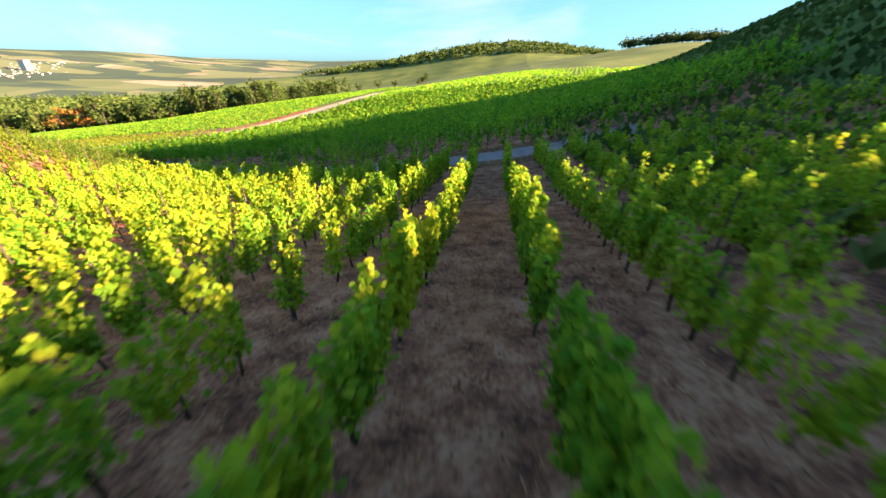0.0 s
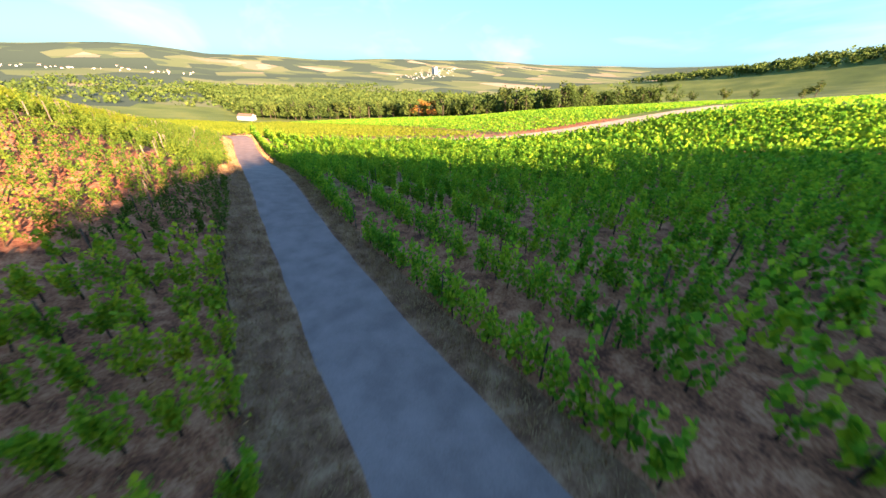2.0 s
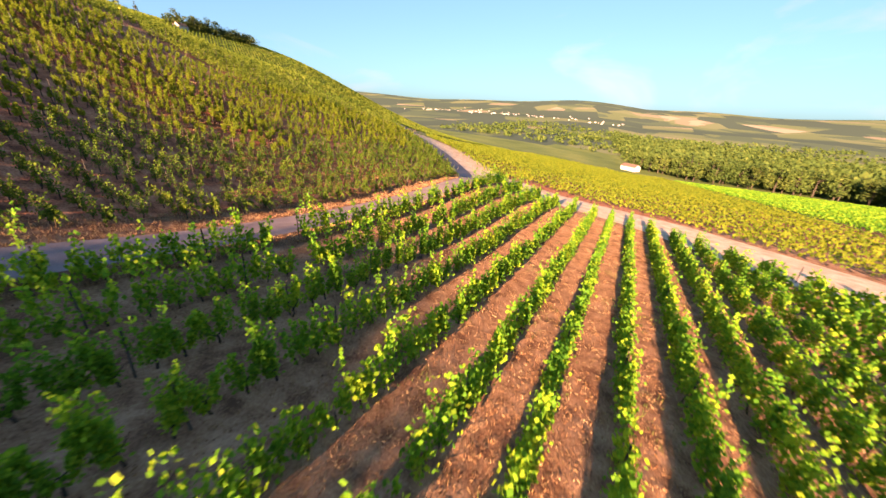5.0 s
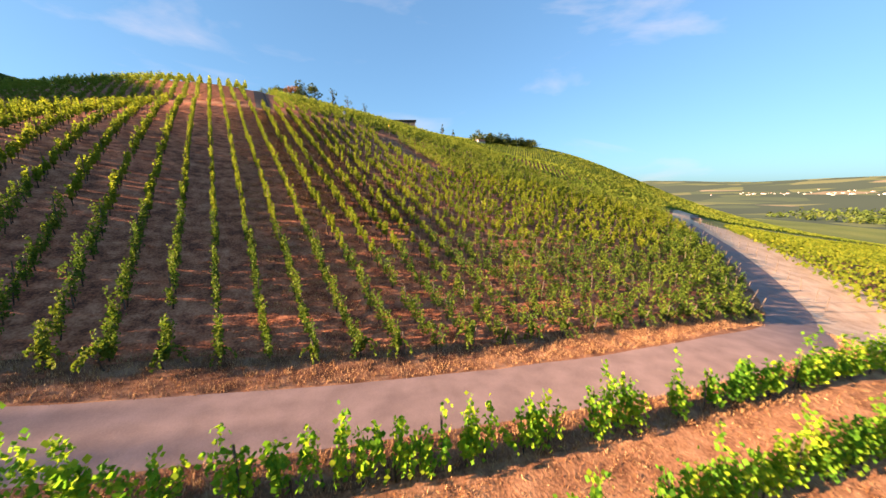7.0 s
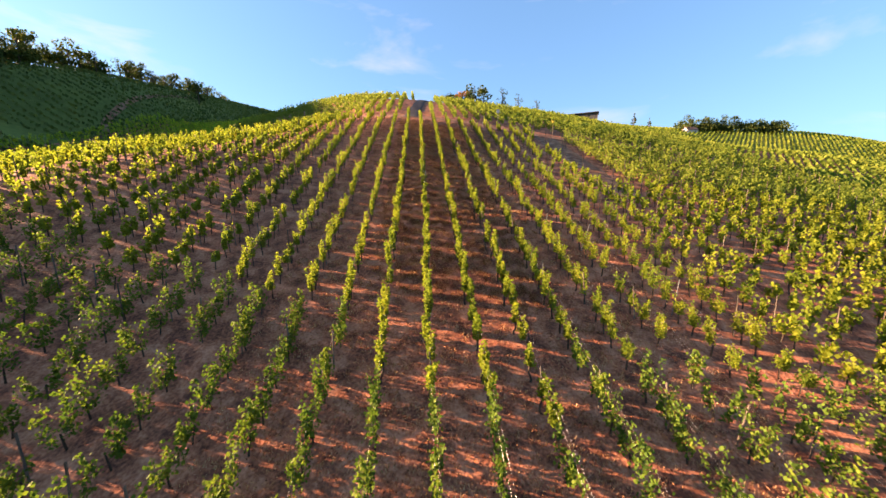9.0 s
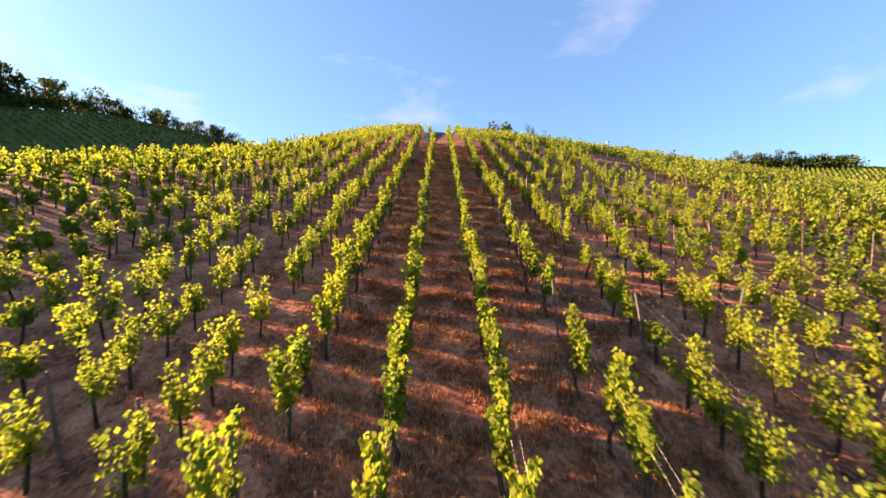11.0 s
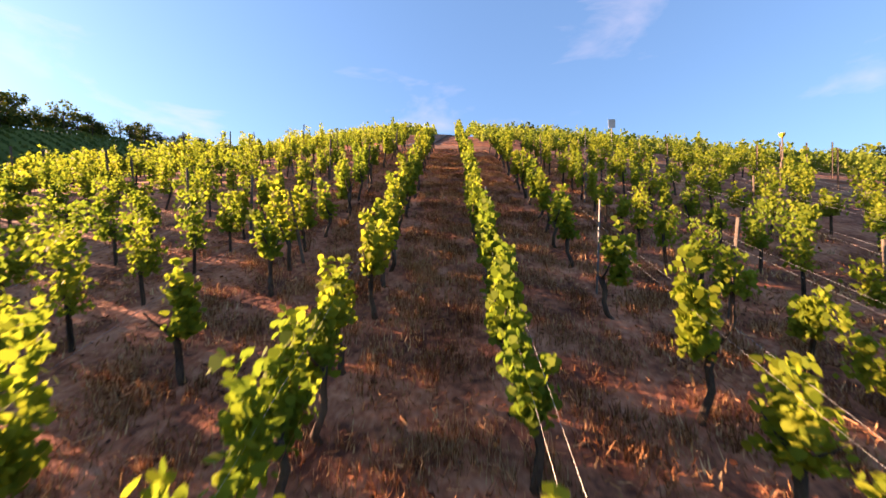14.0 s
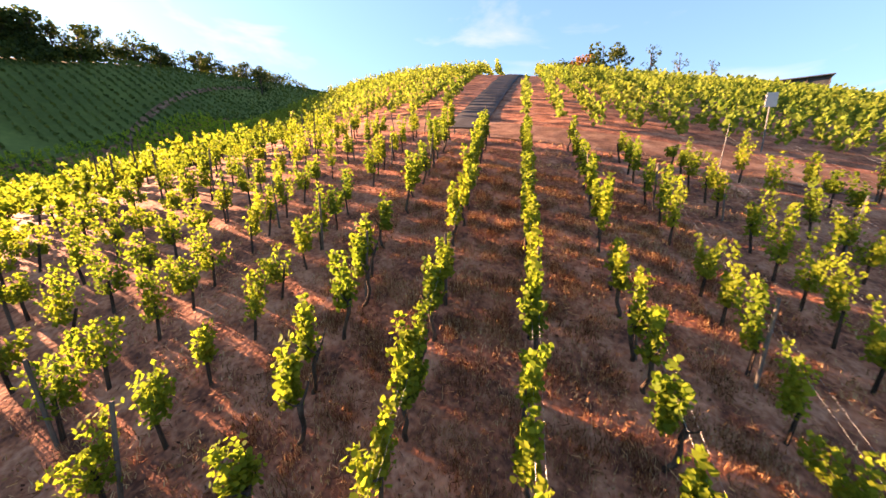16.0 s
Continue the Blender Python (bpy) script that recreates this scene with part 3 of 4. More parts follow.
stuff_vines("outer_lower_vines", fc[close & ~beside], math.pi / 2, LEAF_DARK, 95, 0.25, "rows of deep green vines beside the farm road", 21, 0.35, 2.15, 0.64, 0.18, wild=0.4)
stuff_vines("lower_vines_further", fc[~close], math.pi / 2, LEAF_DARK, 24, 0.48, "rows of deep green vines on the rise beyond the road", 15, 0.35, 1.85, 0.6, 0.2, trunks=False)

# blocks above the slope, either side of the asphalt lane
up = []
for k in range(-34, 50):
    y = 57.0 + rng.uniform(0, 1)
    while y < 134:
        x = d_x(k, y)
        lane = 15.8 - 0.195 * (y - 50)
        if abs(x - lane) > 2.7 and x < 78 and rng.random() > 0.05:
            up.append((x, y))
        y += 1.25
up = on_ground(up)
lower_part = up[:, 1] < 84
stuff_vines("upper_vines", up[lower_part], YAW_D, LEAF_HILL, 70, 0.21, "dense green vine rows either side of the asphalt lane", 16, 0.4, 1.8, trunks=False)
stuff_vines("hilltop_vines", up[~lower_part], YAW_D, LEAF_HILL, 24, 0.34, "green vine rows running up to the hilltop", 18, 0.4, 1.9, trunks=False)


def far_rows(name, inside, box, heading, spacing, mat, label, seed, step=0.9, size=0.75, tall=1.4):
    """Distant vine rows: ragged hedges of leaf clumps."""
    r = np.random.default_rng(seed)
    c, s = math.cos(heading), math.sin(heading)
    x0, y0, x1, y1 = box
    cx, cy, rad = (x0 + x1) / 2, (y0 + y1) / 2, math.hypot(x1 - x0, y1 - y0) / 2
    u, w = np.meshgrid(np.arange(-rad, rad, step), np.arange(-rad, rad, spacing), indexing="ij")
    u = (u + r.uniform(-0.3, 0.3, u.shape)).ravel()
    w = (w + r.normal(0, 0.1, w.shape)).ravel()
    x, y = cx + u * c - w * s, cy + u * s + w * c
    ok = (x > x0) & (x < x1) & (y > y0) & (y < y1) & inside(x, y) & (r.random(len(x)) > 0.08)
    x, y = x[ok], y[ok]
    pts = np.column_stack([x, y, height(x, y) + tall * r.uniform(0.35, 0.8, len(x))])
    me = array_mesh(name, leaf_cards(r, pts, size, 4, 0.35), 4, mat)
    return tagged(new(name, me), label, "vines", kind="stuff")


def field_line(x):
    """The headland between the yellow block and the green one beyond the track."""
    return -71 + 0.06 * (x - 64)


def below_road(x, y):
    return y < np.interp(x, road_x, road_y) - 9.5 * np.clip((x - 45) / 20, 0.55, 1.25)


far_rows("junction_vines", lambda x, y: below_road(x, y) & (x > np.interp(-y, track_y, track_x) + 11) & (y > field_line(x) + 1.5), (36, -78, 340, 90), radians(-52), 1.9, LEAF,
         "bright yellow-green vine rows below the sandy junction", 21, 0.16, 0.42, 1.7)
far_rows("track_vines", lambda x, y: (x > np.interp(-y, track_y, track_x) + 10) & (y < field_line(x) - 2.5) & (x < np.interp(-y, [50, 75, 120, 155, 180, 230, 300], [345, 330, 318, 300, 228, 140, 95]) - 14), (20, -300, 330, -50), radians(12), 1.45, LEAF_DARK,
         "green vine rows between the dirt track and the wood", 22, 0.22, 0.5, 1.7)
far_rows("hill_vines", lambda x, y: (y > np.interp(x, road_x, road_y) + 6) & (x > np.where(y < 60, east_of_slope(y) + 6, 80)), (78, 30, 330, 300), radians(60), 1.3, LEAF_HILL,
         "smooth green vineyard hill beyond the bend", 23, 0.4, 0.72, 1.2)
# ridge vines take this darker wood green, so shade sits in their colour
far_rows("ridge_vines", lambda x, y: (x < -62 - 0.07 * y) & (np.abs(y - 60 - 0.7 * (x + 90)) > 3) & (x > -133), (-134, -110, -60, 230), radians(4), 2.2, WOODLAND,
         "vine rows climbing the ridge to the wood, leaf colour darkened for shade", 24, 0.4, 0.8, 1.4)
far_rows("south_vines", lambda x, y: (x < np.interp(-y, track_y, track_x) - 6), (-125, -330, 28, -122), radians(82), 2.8, LEAF_DARK,
         "green vineyard rising to the south", 25, 0.7, 0.8, 1.4)


# ---- posts, wires ----
def post_mesh(height_, r, mat, name="vine_post", sides=7):
    v, f = tube([(0, 0, -0.3), (0.004, 0, height_ * 0.5), (0, 0, height_ - 0.02), (0, 0, height_)], (r, r * 0.97, r * 0.92, r * 0.7), sides)
    me = bpy.data.meshes.new(name)
    me.from_pydata(v, [], f)
    me.materials.append(mat)
    return me


wood_posts = [post_mesh(1.62, 0.033, WOOD), post_mesh(1.5, 0.028, WOOD)]
steel_post = post_mesh(1.75, 0.02, STEEL, sides=5)
far_posts = []
for k in range(-20, 34):
    y, n = 3.6 + 0.3 * rng.uniform(-1, 1), 0
    while y < 54.0:
        x = d_x(k, y)
        if x < east_of_slope(y) + 0.5:
            steel = rng.random() < (0.3 if k > 6 else 0.1)
            if k == 5 and 22 < y < 33:
                pass
            elif 1 <= k <= 10:
                me = steel_post if steel else wood_posts[int(rng.integers(0, 2))]
                ob = new("vine_post", me)
                ob.matrix_world = Matrix.Translation((x + 0.06, y, h(x, y))) @ Euler((rng.normal(0, 0.08), rng.normal(0, 0.08), rng.uniform(0, 6))).to_matrix().to_4x4()
                tagged(ob, "slim galvanised steel trellis post in a vine row" if steel else "weathered grey wooden trellis post in a vine row", "post", "trellis posts on the slope")
            else:
                far_posts.append((x, y))
        y += 5.6 + rng.uniform(-0.4, 0.4)
for k in range(-10, 16):
    y = 0.2
    while y < 60:
        x = a_x(k, y)
        if x < -20.5 - 0.27 * y:
            far_posts.append((x + 0.05, y))
        y += 4.8
for j in range(0, 16):
    y0, x = low_row(j), -60.0
    while x < 50:
        if x < np.interp(-y0, track_y, track_x) - 4.2:
            far_posts.append((x, y0))
        x += 5.6
quads_p = []
for x, y, z in on_ground(far_posts):
    lx, ly = rng.normal(0, 0.05), rng.normal(0, 0.05)
    t = 1.75 + 0.25 * rng.random()
    for a, b in ((0.035, 0), (0, 0.035)):
        quads_p += [(x - a, y - b, z - 0.1), (x + a, y + b, z - 0.1), (x + a + lx, y + b + ly, z + t), (x - a + lx, y - b + ly, z + t)]
tagged(new("far_vine_posts", array_mesh("far_vine_posts", np.array(quads_p), 4, WOOD)), "rows of weathered trellis posts among the vines", "posts", kind="stuff")


# leaning end posts where the slope's rows meet the road bank
end_post = post_mesh(1.45, 0.036, WOOD)
for k in (1, 3, 5, 6, 8, 9, 11, 12, 13, 14, 16):
    x, y = d_x(k, -0.2) + rng.normal(0, 0.1), -0.2 + rng.normal(0, 0.15)
    ob = new("end_post", end_post)
    ob.matrix_world = Matrix.Translation((x, y, h(x, y))) @ Euler((0.28 + rng.normal(0, 0.07), rng.normal(0, 0.06), 0)).to_matrix().to_4x4()
    tagged(ob, "grey wooden end post leaning out over the road bank", "post", "end posts at the road bank")


# pale end posts along the bend, and stakes on its far side
for i in range(19):
    y = 1.0 + 1.6 * i
    x = float(east_of_slope(y)) + 0.6
    ob = new("end_post", end_post)
    ob.matrix_world = Matrix.Translation((x, y, h(x, y))) @ Euler((0.15 + rng.normal(0, 0.07), 0.25 + rng.normal(0, 0.07), 0)).to_matrix().to_4x4()
    tagged(ob, "pale wooden end post leaning towards the road bend", "post", "end posts along the bend")
for i in range(26):
    x = 66 + 1.9 * i
    y = float(np.interp(x + 4.0, road_x, road_y)) - 5.0
    ob = new("stake", wood_posts[i % 2])
    ob.matrix_world = Matrix.Translation((x + 4.0, y, h(x + 4.0, y))) @ Euler((rng.normal(0, 0.06), rng.normal(0, 0.06), 0)).to_matrix().to_4x4()
    tagged(ob, "short weathered stake beside the sandy junction", "stake", "stakes beside the junction")


def wire(name, ends, hh, side, mat, w, label):
    """One thin wire strung along a row, following the ground."""
    verts, faces = [], []
    for i, (x, y) in enumerate(ends):
        z = h(x, y) + hh
        verts += [(x + side - w, y, z), (x + side, y, z + w), (x + side + w, y, z), (x + side, y, z - w)]
        if i:
            faces += [(4 * i - 4 + j, 4 * i - 4 + (j + 1) % 4, 4 * i + (j + 1) % 4, 4 * i + j) for j in range(4)]
    return tagged(mesh_object(name, verts, faces, mat), label, "wire", "trellis wires")


for k in range(1, 13):
    ends = [(d_x(k, y), y) for y in np.arange(-0.8, 54.0, 4.2)]
    for hh, side in ((1.3, 0.10), (1.25, -0.02)) if k > 3 else ((1.25, 0.05),):
        wire("trellis_wire", ends, hh, side, WIRE, 0.0012, "pale steel trellis wire strung along a vine row")
    if k % 2 == 0 or k == 5:
        wire("binding_wire", ends, 0.8, 0.09, WIRE_RED, 0.0014, "orange-brown binding wire low along a vine row")
for k in range(-2, 7):
    ends = [(a_x(k, y), y) for y in np.arange(4, 62, 4.8)]
    wire("trellis_wire", ends, 1.3, 0.06, WIRE, 0.0012, "pale steel trellis wire strung along a vine row")
    wire("binding_wire", ends, 0.85, 0.05, WIRE_RED, 0.0014, "orange-brown binding wire low along a vine row")

# ---- dry grass, straw and litter between the rows ----
def tufts(name, pts, rng, blades, tall, mat, label, w=0.012, category="grass"):
    n = len(pts)
    own = np.repeat(np.arange(n), blades)
    m = len(own)
    a = rng.uniform(0, 2 * np.pi, m)
    base = pts[own] + np.column_stack([rng.normal(0, 0.07, (m, 2)), np.full(m, -0.02)])
    hh = tall * rng.uniform(0.4, 1.2, m)
    lean = rng.uniform(0.1, 0.9, m) * hh
    u = np.stack([np.cos(a), np.sin(a), np.zeros(m)], 1)
    s = np.stack([-np.sin(a), np.cos(a), np.zeros(m)], 1) * w
    tip = base + u * lean[:, None] + np.column_stack([np.zeros((m, 2)), hh])
    v = np.stack([base - s, base + s, tip], 1).reshape(-1, 3)
    return tagged(new(name, array_mesh(name, v, 3, mat)), label, category, kind="stuff")


STRAW = material("dry_straw", [(0.25, (0.168, 0.066, 0.026)), (0.5, (0.372, 0.186, 0.084)), (0.75, (0.576, 0.372, 0.192))], 0.8, 0.9, 0.0, 6.0, 0.3, 0.5, 0.1)
LITTER = material("fallen_leaves", [(0.25, (0.07, 0.022, 0.012)), (0.5, (0.17, 0.06, 0.025)), (0.75, (0.30, 0.14, 0.05))], 0.8, 0.9, 0.0, 6.0, 0.3, 0.6, 0.1)
MULCH = material("matted_straw", [(0.25, (0.140, 0.046, 0.018)), (0.5, (0.349, 0.124, 0.050)), (0.78, (0.629, 0.302, 0.135))], 0.8, 0.9, 0.0, 6.0, 0.3, 0.7, 0.1)
PALE = material("pale_straw", [(0.25, (0.204, 0.096, 0.042)), (0.5, (0.348, 0.192, 0.089)), (0.78, (0.480, 0.300, 0.156))], 0.8, 0.9, 0.0, 6.0, 0.3, 0.7, 0.1)
RUST = material("russet_stubble", [(0.25, (0.13, 0.045, 0.018)), (0.5, (0.29, 0.125, 0.052)), (0.78, (0.50, 0.30, 0.15))], 0.8, 0.9, 0.0, 6.0, 0.3, 0.7, 0.1, translucent=0.25)
GREEN = material("green_weeds", [(0.25, (0.04, 0.07, 0.012)), (0.75, (0.12, 0.15, 0.03))], 0.8, 0.9, 0.0, 6.0, 0.3, 0.5, 0.1)
g = np.random.default_rng(31)
n = 52000
yy = g.uniform(-1, 54, n)
kk = g.uniform(0.0, 10.0, n)
pts = on_ground(np.column_stack([23.4 + 2 * kk + LEAN * yy, yy]))
keep = (0.5 + 0.5 * np.sin(pts[:, 1] * 4.2 + 1.5 * np.sin(pts[:, 0] * 1.3)) > g.random(n) * 0.9) & (np.abs((kk % 1) - 0.5) < 0.42)
tufts("slope_straw", pts[keep], g, 6, 0.13, STRAW, "dry straw and mown grass between the slope's vine rows")
n = 140000
yy, kk = g.uniform(14, 50, n), g.uniform(2.4, 7.4, n)
x = 23.4 + 2 * kk + LEAN * yy
f = np.sin(yy * 5.1 + 1.6 * np.sin(x * 2.3)) + 0.7 * np.sin(x * 6.3 + 1.4 * np.sin(yy * 3.1)) + 0.5 * np.sin(x * 13.0 + yy * 9.0)
keep = (f + g.normal(0, 0.6, n) > 0.35) & (np.abs((kk % 1) - 0.5) < 0.45)
tufts("stubble", on_ground(np.column_stack([x, yy]))[keep], g, 5, 0.16, RUST, "short russet stubble of dry grass in the slope's lanes", 0.007)
n = 30000
x = g.uniform(-62, 60, n)
side = np.where(g.random(n) < 0.62, g.uniform(2.0, 4.8, n), -g.uniform(2.0, 3.5, n))
pts = on_ground(np.column_stack([x, np.interp(x, road_x, road_y) + side]))
tufts("verge_grass", pts + np.array([0, 0, 0.07]), g, 4, 0.19, PALE, "tufts of bleached dry grass along the road verge")
n = 14000
x, y = g.uniform(-70, -28, n), g.uniform(0, 38, n)
tufts("west_straw", on_ground(np.column_stack([x, y])), g, 4, 0.12, STRAW, "dry straw under the vines above the road")
n = 26000
x, y = g.uniform(-12, 60, n), g.uniform(-40, -7.5, n)
keep = x < np.interp(-y, track_y, track_x) - 3.5
tufts("lower_straw", on_ground(np.column_stack([x, y]))[keep], g, 4, 0.12, STRAW, "dry straw between the vine rows below the road")

def straw_mat(name, pts, rng, mat, label, length=0.2, width=0.008):
    """Cut straw lying flat on the soil, blade over blade."""
    m = len(pts)
    a = rng.uniform(0, 6.283, m)
    u = np.stack([np.cos(a), np.sin(a), rng.normal(0, 0.22, m)], 1) * (length * rng.uniform(0.4, 1.2, m))[:, None] / 2
    w = np.stack([-np.sin(a), np.cos(a), rng.normal(0, 0.5, m)], 1) * (width * rng.uniform(0.6, 1.5, m))[:, None]
    c = pts + np.array([0, 0, 0.03]) + np.column_stack([np.zeros((m, 2)), rng.uniform(0, 0.05, m)])
    v = np.stack([c - u - w, c + u - 0.6 * w, c + u + 0.6 * w, c - u + w], 1).reshape(-1, 3)
    return tagged(new(name, array_mesh(name, v, 4, mat)), label, "straw", kind="stuff")


def clumped(x, y, rng, size, cut):
    """Keep the places that fall into ragged heaps."""
    f = np.sin(x * size + 2.1 * np.sin(y * size * 0.7)) * np.sin(y * size * 1.3 + 1.7 * np.sin(x * size * 0.6)) + 0.5 * np.sin(x * size * 2.7 + y * size * 1.9)
    return f + rng.normal(0, 0.6, len(x)) > cut


n = 150000
yy, kk = g.uniform(4, 52, n), g.uniform(1.0, 9.0, n)
x = 23.4 + 2 * kk + LEAN * yy
keep = clumped(x, yy, g, 4.0, 0.1) & (np.abs((kk % 1) - 0.5) < 0.46)
straw_mat("slope_mulch", on_ground(np.column_stack([x, yy]))[keep], g, MULCH, "matted reddish-brown straw between the slope's vine rows", 0.13, 0.006)
n = 90000
x, y = g.uniform(-9, 58, n), g.uniform(-40, -8, n)
keep = clumped(x, y, g, 2.5, -0.6) & (x < np.interp(-y, track_y, track_x) - 3.5)
straw_mat("lower_mulch", on_ground(np.column_stack([x, y]))[keep], g, PALE, "pale cut straw covering the lanes below the road", 0.16, 0.008)
n = 70000
x, y = g.uniform(-70, -28, n), g.uniform(0, 38, n)
straw_mat("west_mulch", on_ground(np.column_stack([x, y]))[clumped(x, y, g, 2.5, 0.0)], g, MULCH, "matted brown straw under the vines above the road", 0.16, 0.008)
n = 14000
yy, kk = g.uniform(2, 47, n), g.uniform(0, 10, n)
p1 = np.column_stack([23.4 + 2 * kk + LEAN * yy, yy])
p2 = np.column_stack([g.uniform(-70, -28, 7000), g.uniform(0, 38, 7000)])
p3 = np.column_stack([g.uniform(-20, 46, 9000), g.uniform(-36, -7.5, 9000)])
pts = on_ground(np.concatenate([p1, p2, p3])) + np.array([0, 0, 0.03])
m = len(pts)
a = g.uniform(0, 6.28, m)
u, w = np.stack([np.cos(a), np.sin(a), g.normal(0, 0.35, m)], 1), np.stack([-np.sin(a), np.cos(a), g.normal(0, 0.35, m)], 1)
s = g.uniform(0.02, 0.05, m)[:, None]
tagged(new("leaf_litter", array_mesh("leaf_litter", np.stack([pts - s * u, pts - 0.7 * s * w, pts + s * u, pts + 0.7 * s * w], 1).reshape(-1, 3), 4, LITTER)),
       "fallen reddish-brown vine leaves lying on the soil", "leaves", kind="stuff")
n = 1400
x, y = g.uniform(10, 40, n), g.uniform(-34, -20, n)
keep = np.array([noise.noise((a * 0.25, b * 0.5, 5.0)) > 0.15 for a, b in zip(x, y)])
tufts("weeds", on_ground(np.column_stack([x, y]))[keep], g, 6, 0.2, GREEN, "low green weeds in the lanes below the road")

# ---- the asphalt lane and the sign at its foot ----
strip("lane", [(14.9, 54.6), (13.2, 63), (6.8, 96), (2.4, 118), (-1, 138)], (1.15, 1.15), ASPHALT, 0.15, "dark asphalt lane running up the hill between vines")
strip("headland", [(62, 48), (44, 53), (30, 55), (16, 55.3), (-4, 55)], (1.6, 1.6), VERGE, 0.08, "strip of dry grass across the top of the slope")
strip("hill_path", [(88, 32), (112, 50), (150, 78), (190, 96), (240, 104)], (2.2, 2.2), DIRT, 0.25, "sandy path along the foot of the green hill", step=3)
strip("ridge_path", [(-62, 60), (-75, 71), (-90, 84), (-104, 110), (-112, 140)], (1.1, 1.1), VERGE, 0.15, "grassy path climbing across the shaded ridge", step=3)

strip("grass_strip", [(d_x(13.5, 31), 31), (d_x(13.5, 37), 37), (d_x(13.5, 45), 45), (d_x(13.5, 53), 53)], (1.6, 1.6), VERGE, 0.07, "strip of dry grass between two vine blocks")

sign = new("sign")
sx, sy = 29.0, 57.6
sign.matrix_world = Matrix.Translation((sx, sy, h(sx, sy))) @ Matrix.Rotation(radians(20), 4, "Z")
v, f = tube([(0, 0, -0.3), (0, 0, 1.2), (0, 0, 2.5)], (0.035, 0.033, 0.032), 8)
mesh_object("post", v, f, STEEL, sign)
bm = bmesh.new()
bmesh.ops.create_cube(bm, size=1)
bmesh.ops.scale(bm, vec=(0.5, 0.025, 0.62), verts=bm.verts)
bmesh.ops.translate(bm, vec=(0, -0.045, 2.3), verts=bm.verts)
bmesh.ops.bevel(bm, geom=bm.edges[:], offset=0.008, segments=2, affect="EDGES")
me = bpy.data.meshes.new("plate")
bm.to_mesh(me)
bm.free()
me.materials.append(WHITE)
new("plate", me).parent = sign
tagged(sign, "blank white sign plate on a thin steel post", "sign")


marker = new("marker_post")
mx_, my_ = 37.6, 55.5
marker.matrix_world = Matrix.Translation((mx_, my_, h(mx_, my_)))
v, f = tube([(0, 0, -0.3), (0.01, 0, 1.2), (0, 0, 2.3)], (0.035, 0.034, 0.033), 8)
mesh_object("post", v, f, WOOD, marker)
YELLOW = material("yellow_plastic", [(0.3, (0.55, 0.38, 0.03)), (0.7, (0.68, 0.48, 0.05))], 3.0, 0.5, 0.0, 20.0, 0.3, spec=0.4)
v, f = tube([(0, 0, 2.1), (0, 0, 2.28), (0, 0, 2.34)], (0.07, 0.17, 0.15), 10)
mesh_object("cap", v, f, YELLOW, marker, smooth=False)
tagged(marker, "wooden post with a bright yellow funnel-shaped cap", "marker")

stone = new("boundary_stone")
bx, by = 79.0, 19.2
bm = bmesh.new()
bmesh.ops.create_cube(bm, size=1)
bmesh.ops.scale(bm, vec=(0.34, 0.3, 0.9), verts=bm.verts)
bmesh.ops.bevel(bm, geom=bm.edges[:], offset=0.05, segments=2, affect="EDGES")
for p in bm.verts:
    p.co.x += 0.02 * math.sin(9 * p.co.z + 4 * p.co.y)
    p.co.y *= 1 - 0.15 * max(0.0, p.co.z)
me = bpy.data.meshes.new("block")
bm.to_mesh(me)
bm.free()
me.materials.append(WHITE)
new("block", me).parent = stone
stone.matrix_world = Matrix.Translation((bx, by, h(bx, by) + 0.25)) @ Matrix.Rotation(0.5, 4, "Z")
tagged(stone, "white-painted boundary stone on the road verge", "stone")


# ---- trees ----
def tree_prototype(seed, tall, wide, cards, size, mat, clumps=11, conifer=False, thin=1.0):
    """tree > trunk, crown: a tapered trunk with limbs, and clumps of leaves with gaps."""
    r = np.random.default_rng(seed)
    tree = new("tree")
    v, f = tube([(0, 0, -0.5), (0.1, 0.05, tall * 0.25), (0.0, 0.15, tall * 0.55), (0.1, 0.1, tall * 0.9)], (tall * 0.028, tall * 0.022, tall * 0.014, 0.03), 7)
    heads = []
    for i in range(clumps):
        a, q = r.uniform(0, 6.28), r.uniform(0.28, 1.0)
        if conifer:
            rad = wide * (1.05 - q) * r.uniform(0.5, 1.0)
            c = np.array([math.cos(a) * rad, math.sin(a) * rad, tall * q])
            hr = wide * 0.30 * (1.25 - q)
        else:
            rad = wide * math.sqrt(max(0.0, 1 - (2 * (q - 0.6) / 0.85) ** 2)) * r.uniform(0.35, 0.85)
            c = np.array([math.cos(a) * rad, math.sin(a) * rad, tall * q * 0.92])
            hr = wide * r.uniform(0.28, 0.45)
        heads.append((c, hr))
        b = [(0, 0.1, tall * (0.2 + 0.3 * q)), tuple(c * np.array([0.55, 0.55, 1]) - np.array([0, 0, 0.12 * tall])), tuple(c)]
        v2, f2 = tube(b, (tall * 0.010, tall * 0.006, 0.02), 5)
        f += [tuple(j + len(v) for j in p) for p in f2]
        v += v2
    mesh_object("trunk", v, f, TRUNK, tree, smooth=True)
    pts = []
    for c, hr in heads:
        d = r.normal(0, 1, (cards // clumps, 3))
        d /= np.linalg.norm(d, axis=1)[:, None]
        rr_ = hr * r.uniform(0.45, 1.05, len(d)) ** 0.6
        pts.append(c + d * rr_[:, None] * np.array([1, 1, 0.8]))
    pts = np.concatenate(pts)
    new("crown", array_mesh("crown", leaf_cards(r, pts, size, 4, 0.8), 4, mat)).parent = tree
    return tree


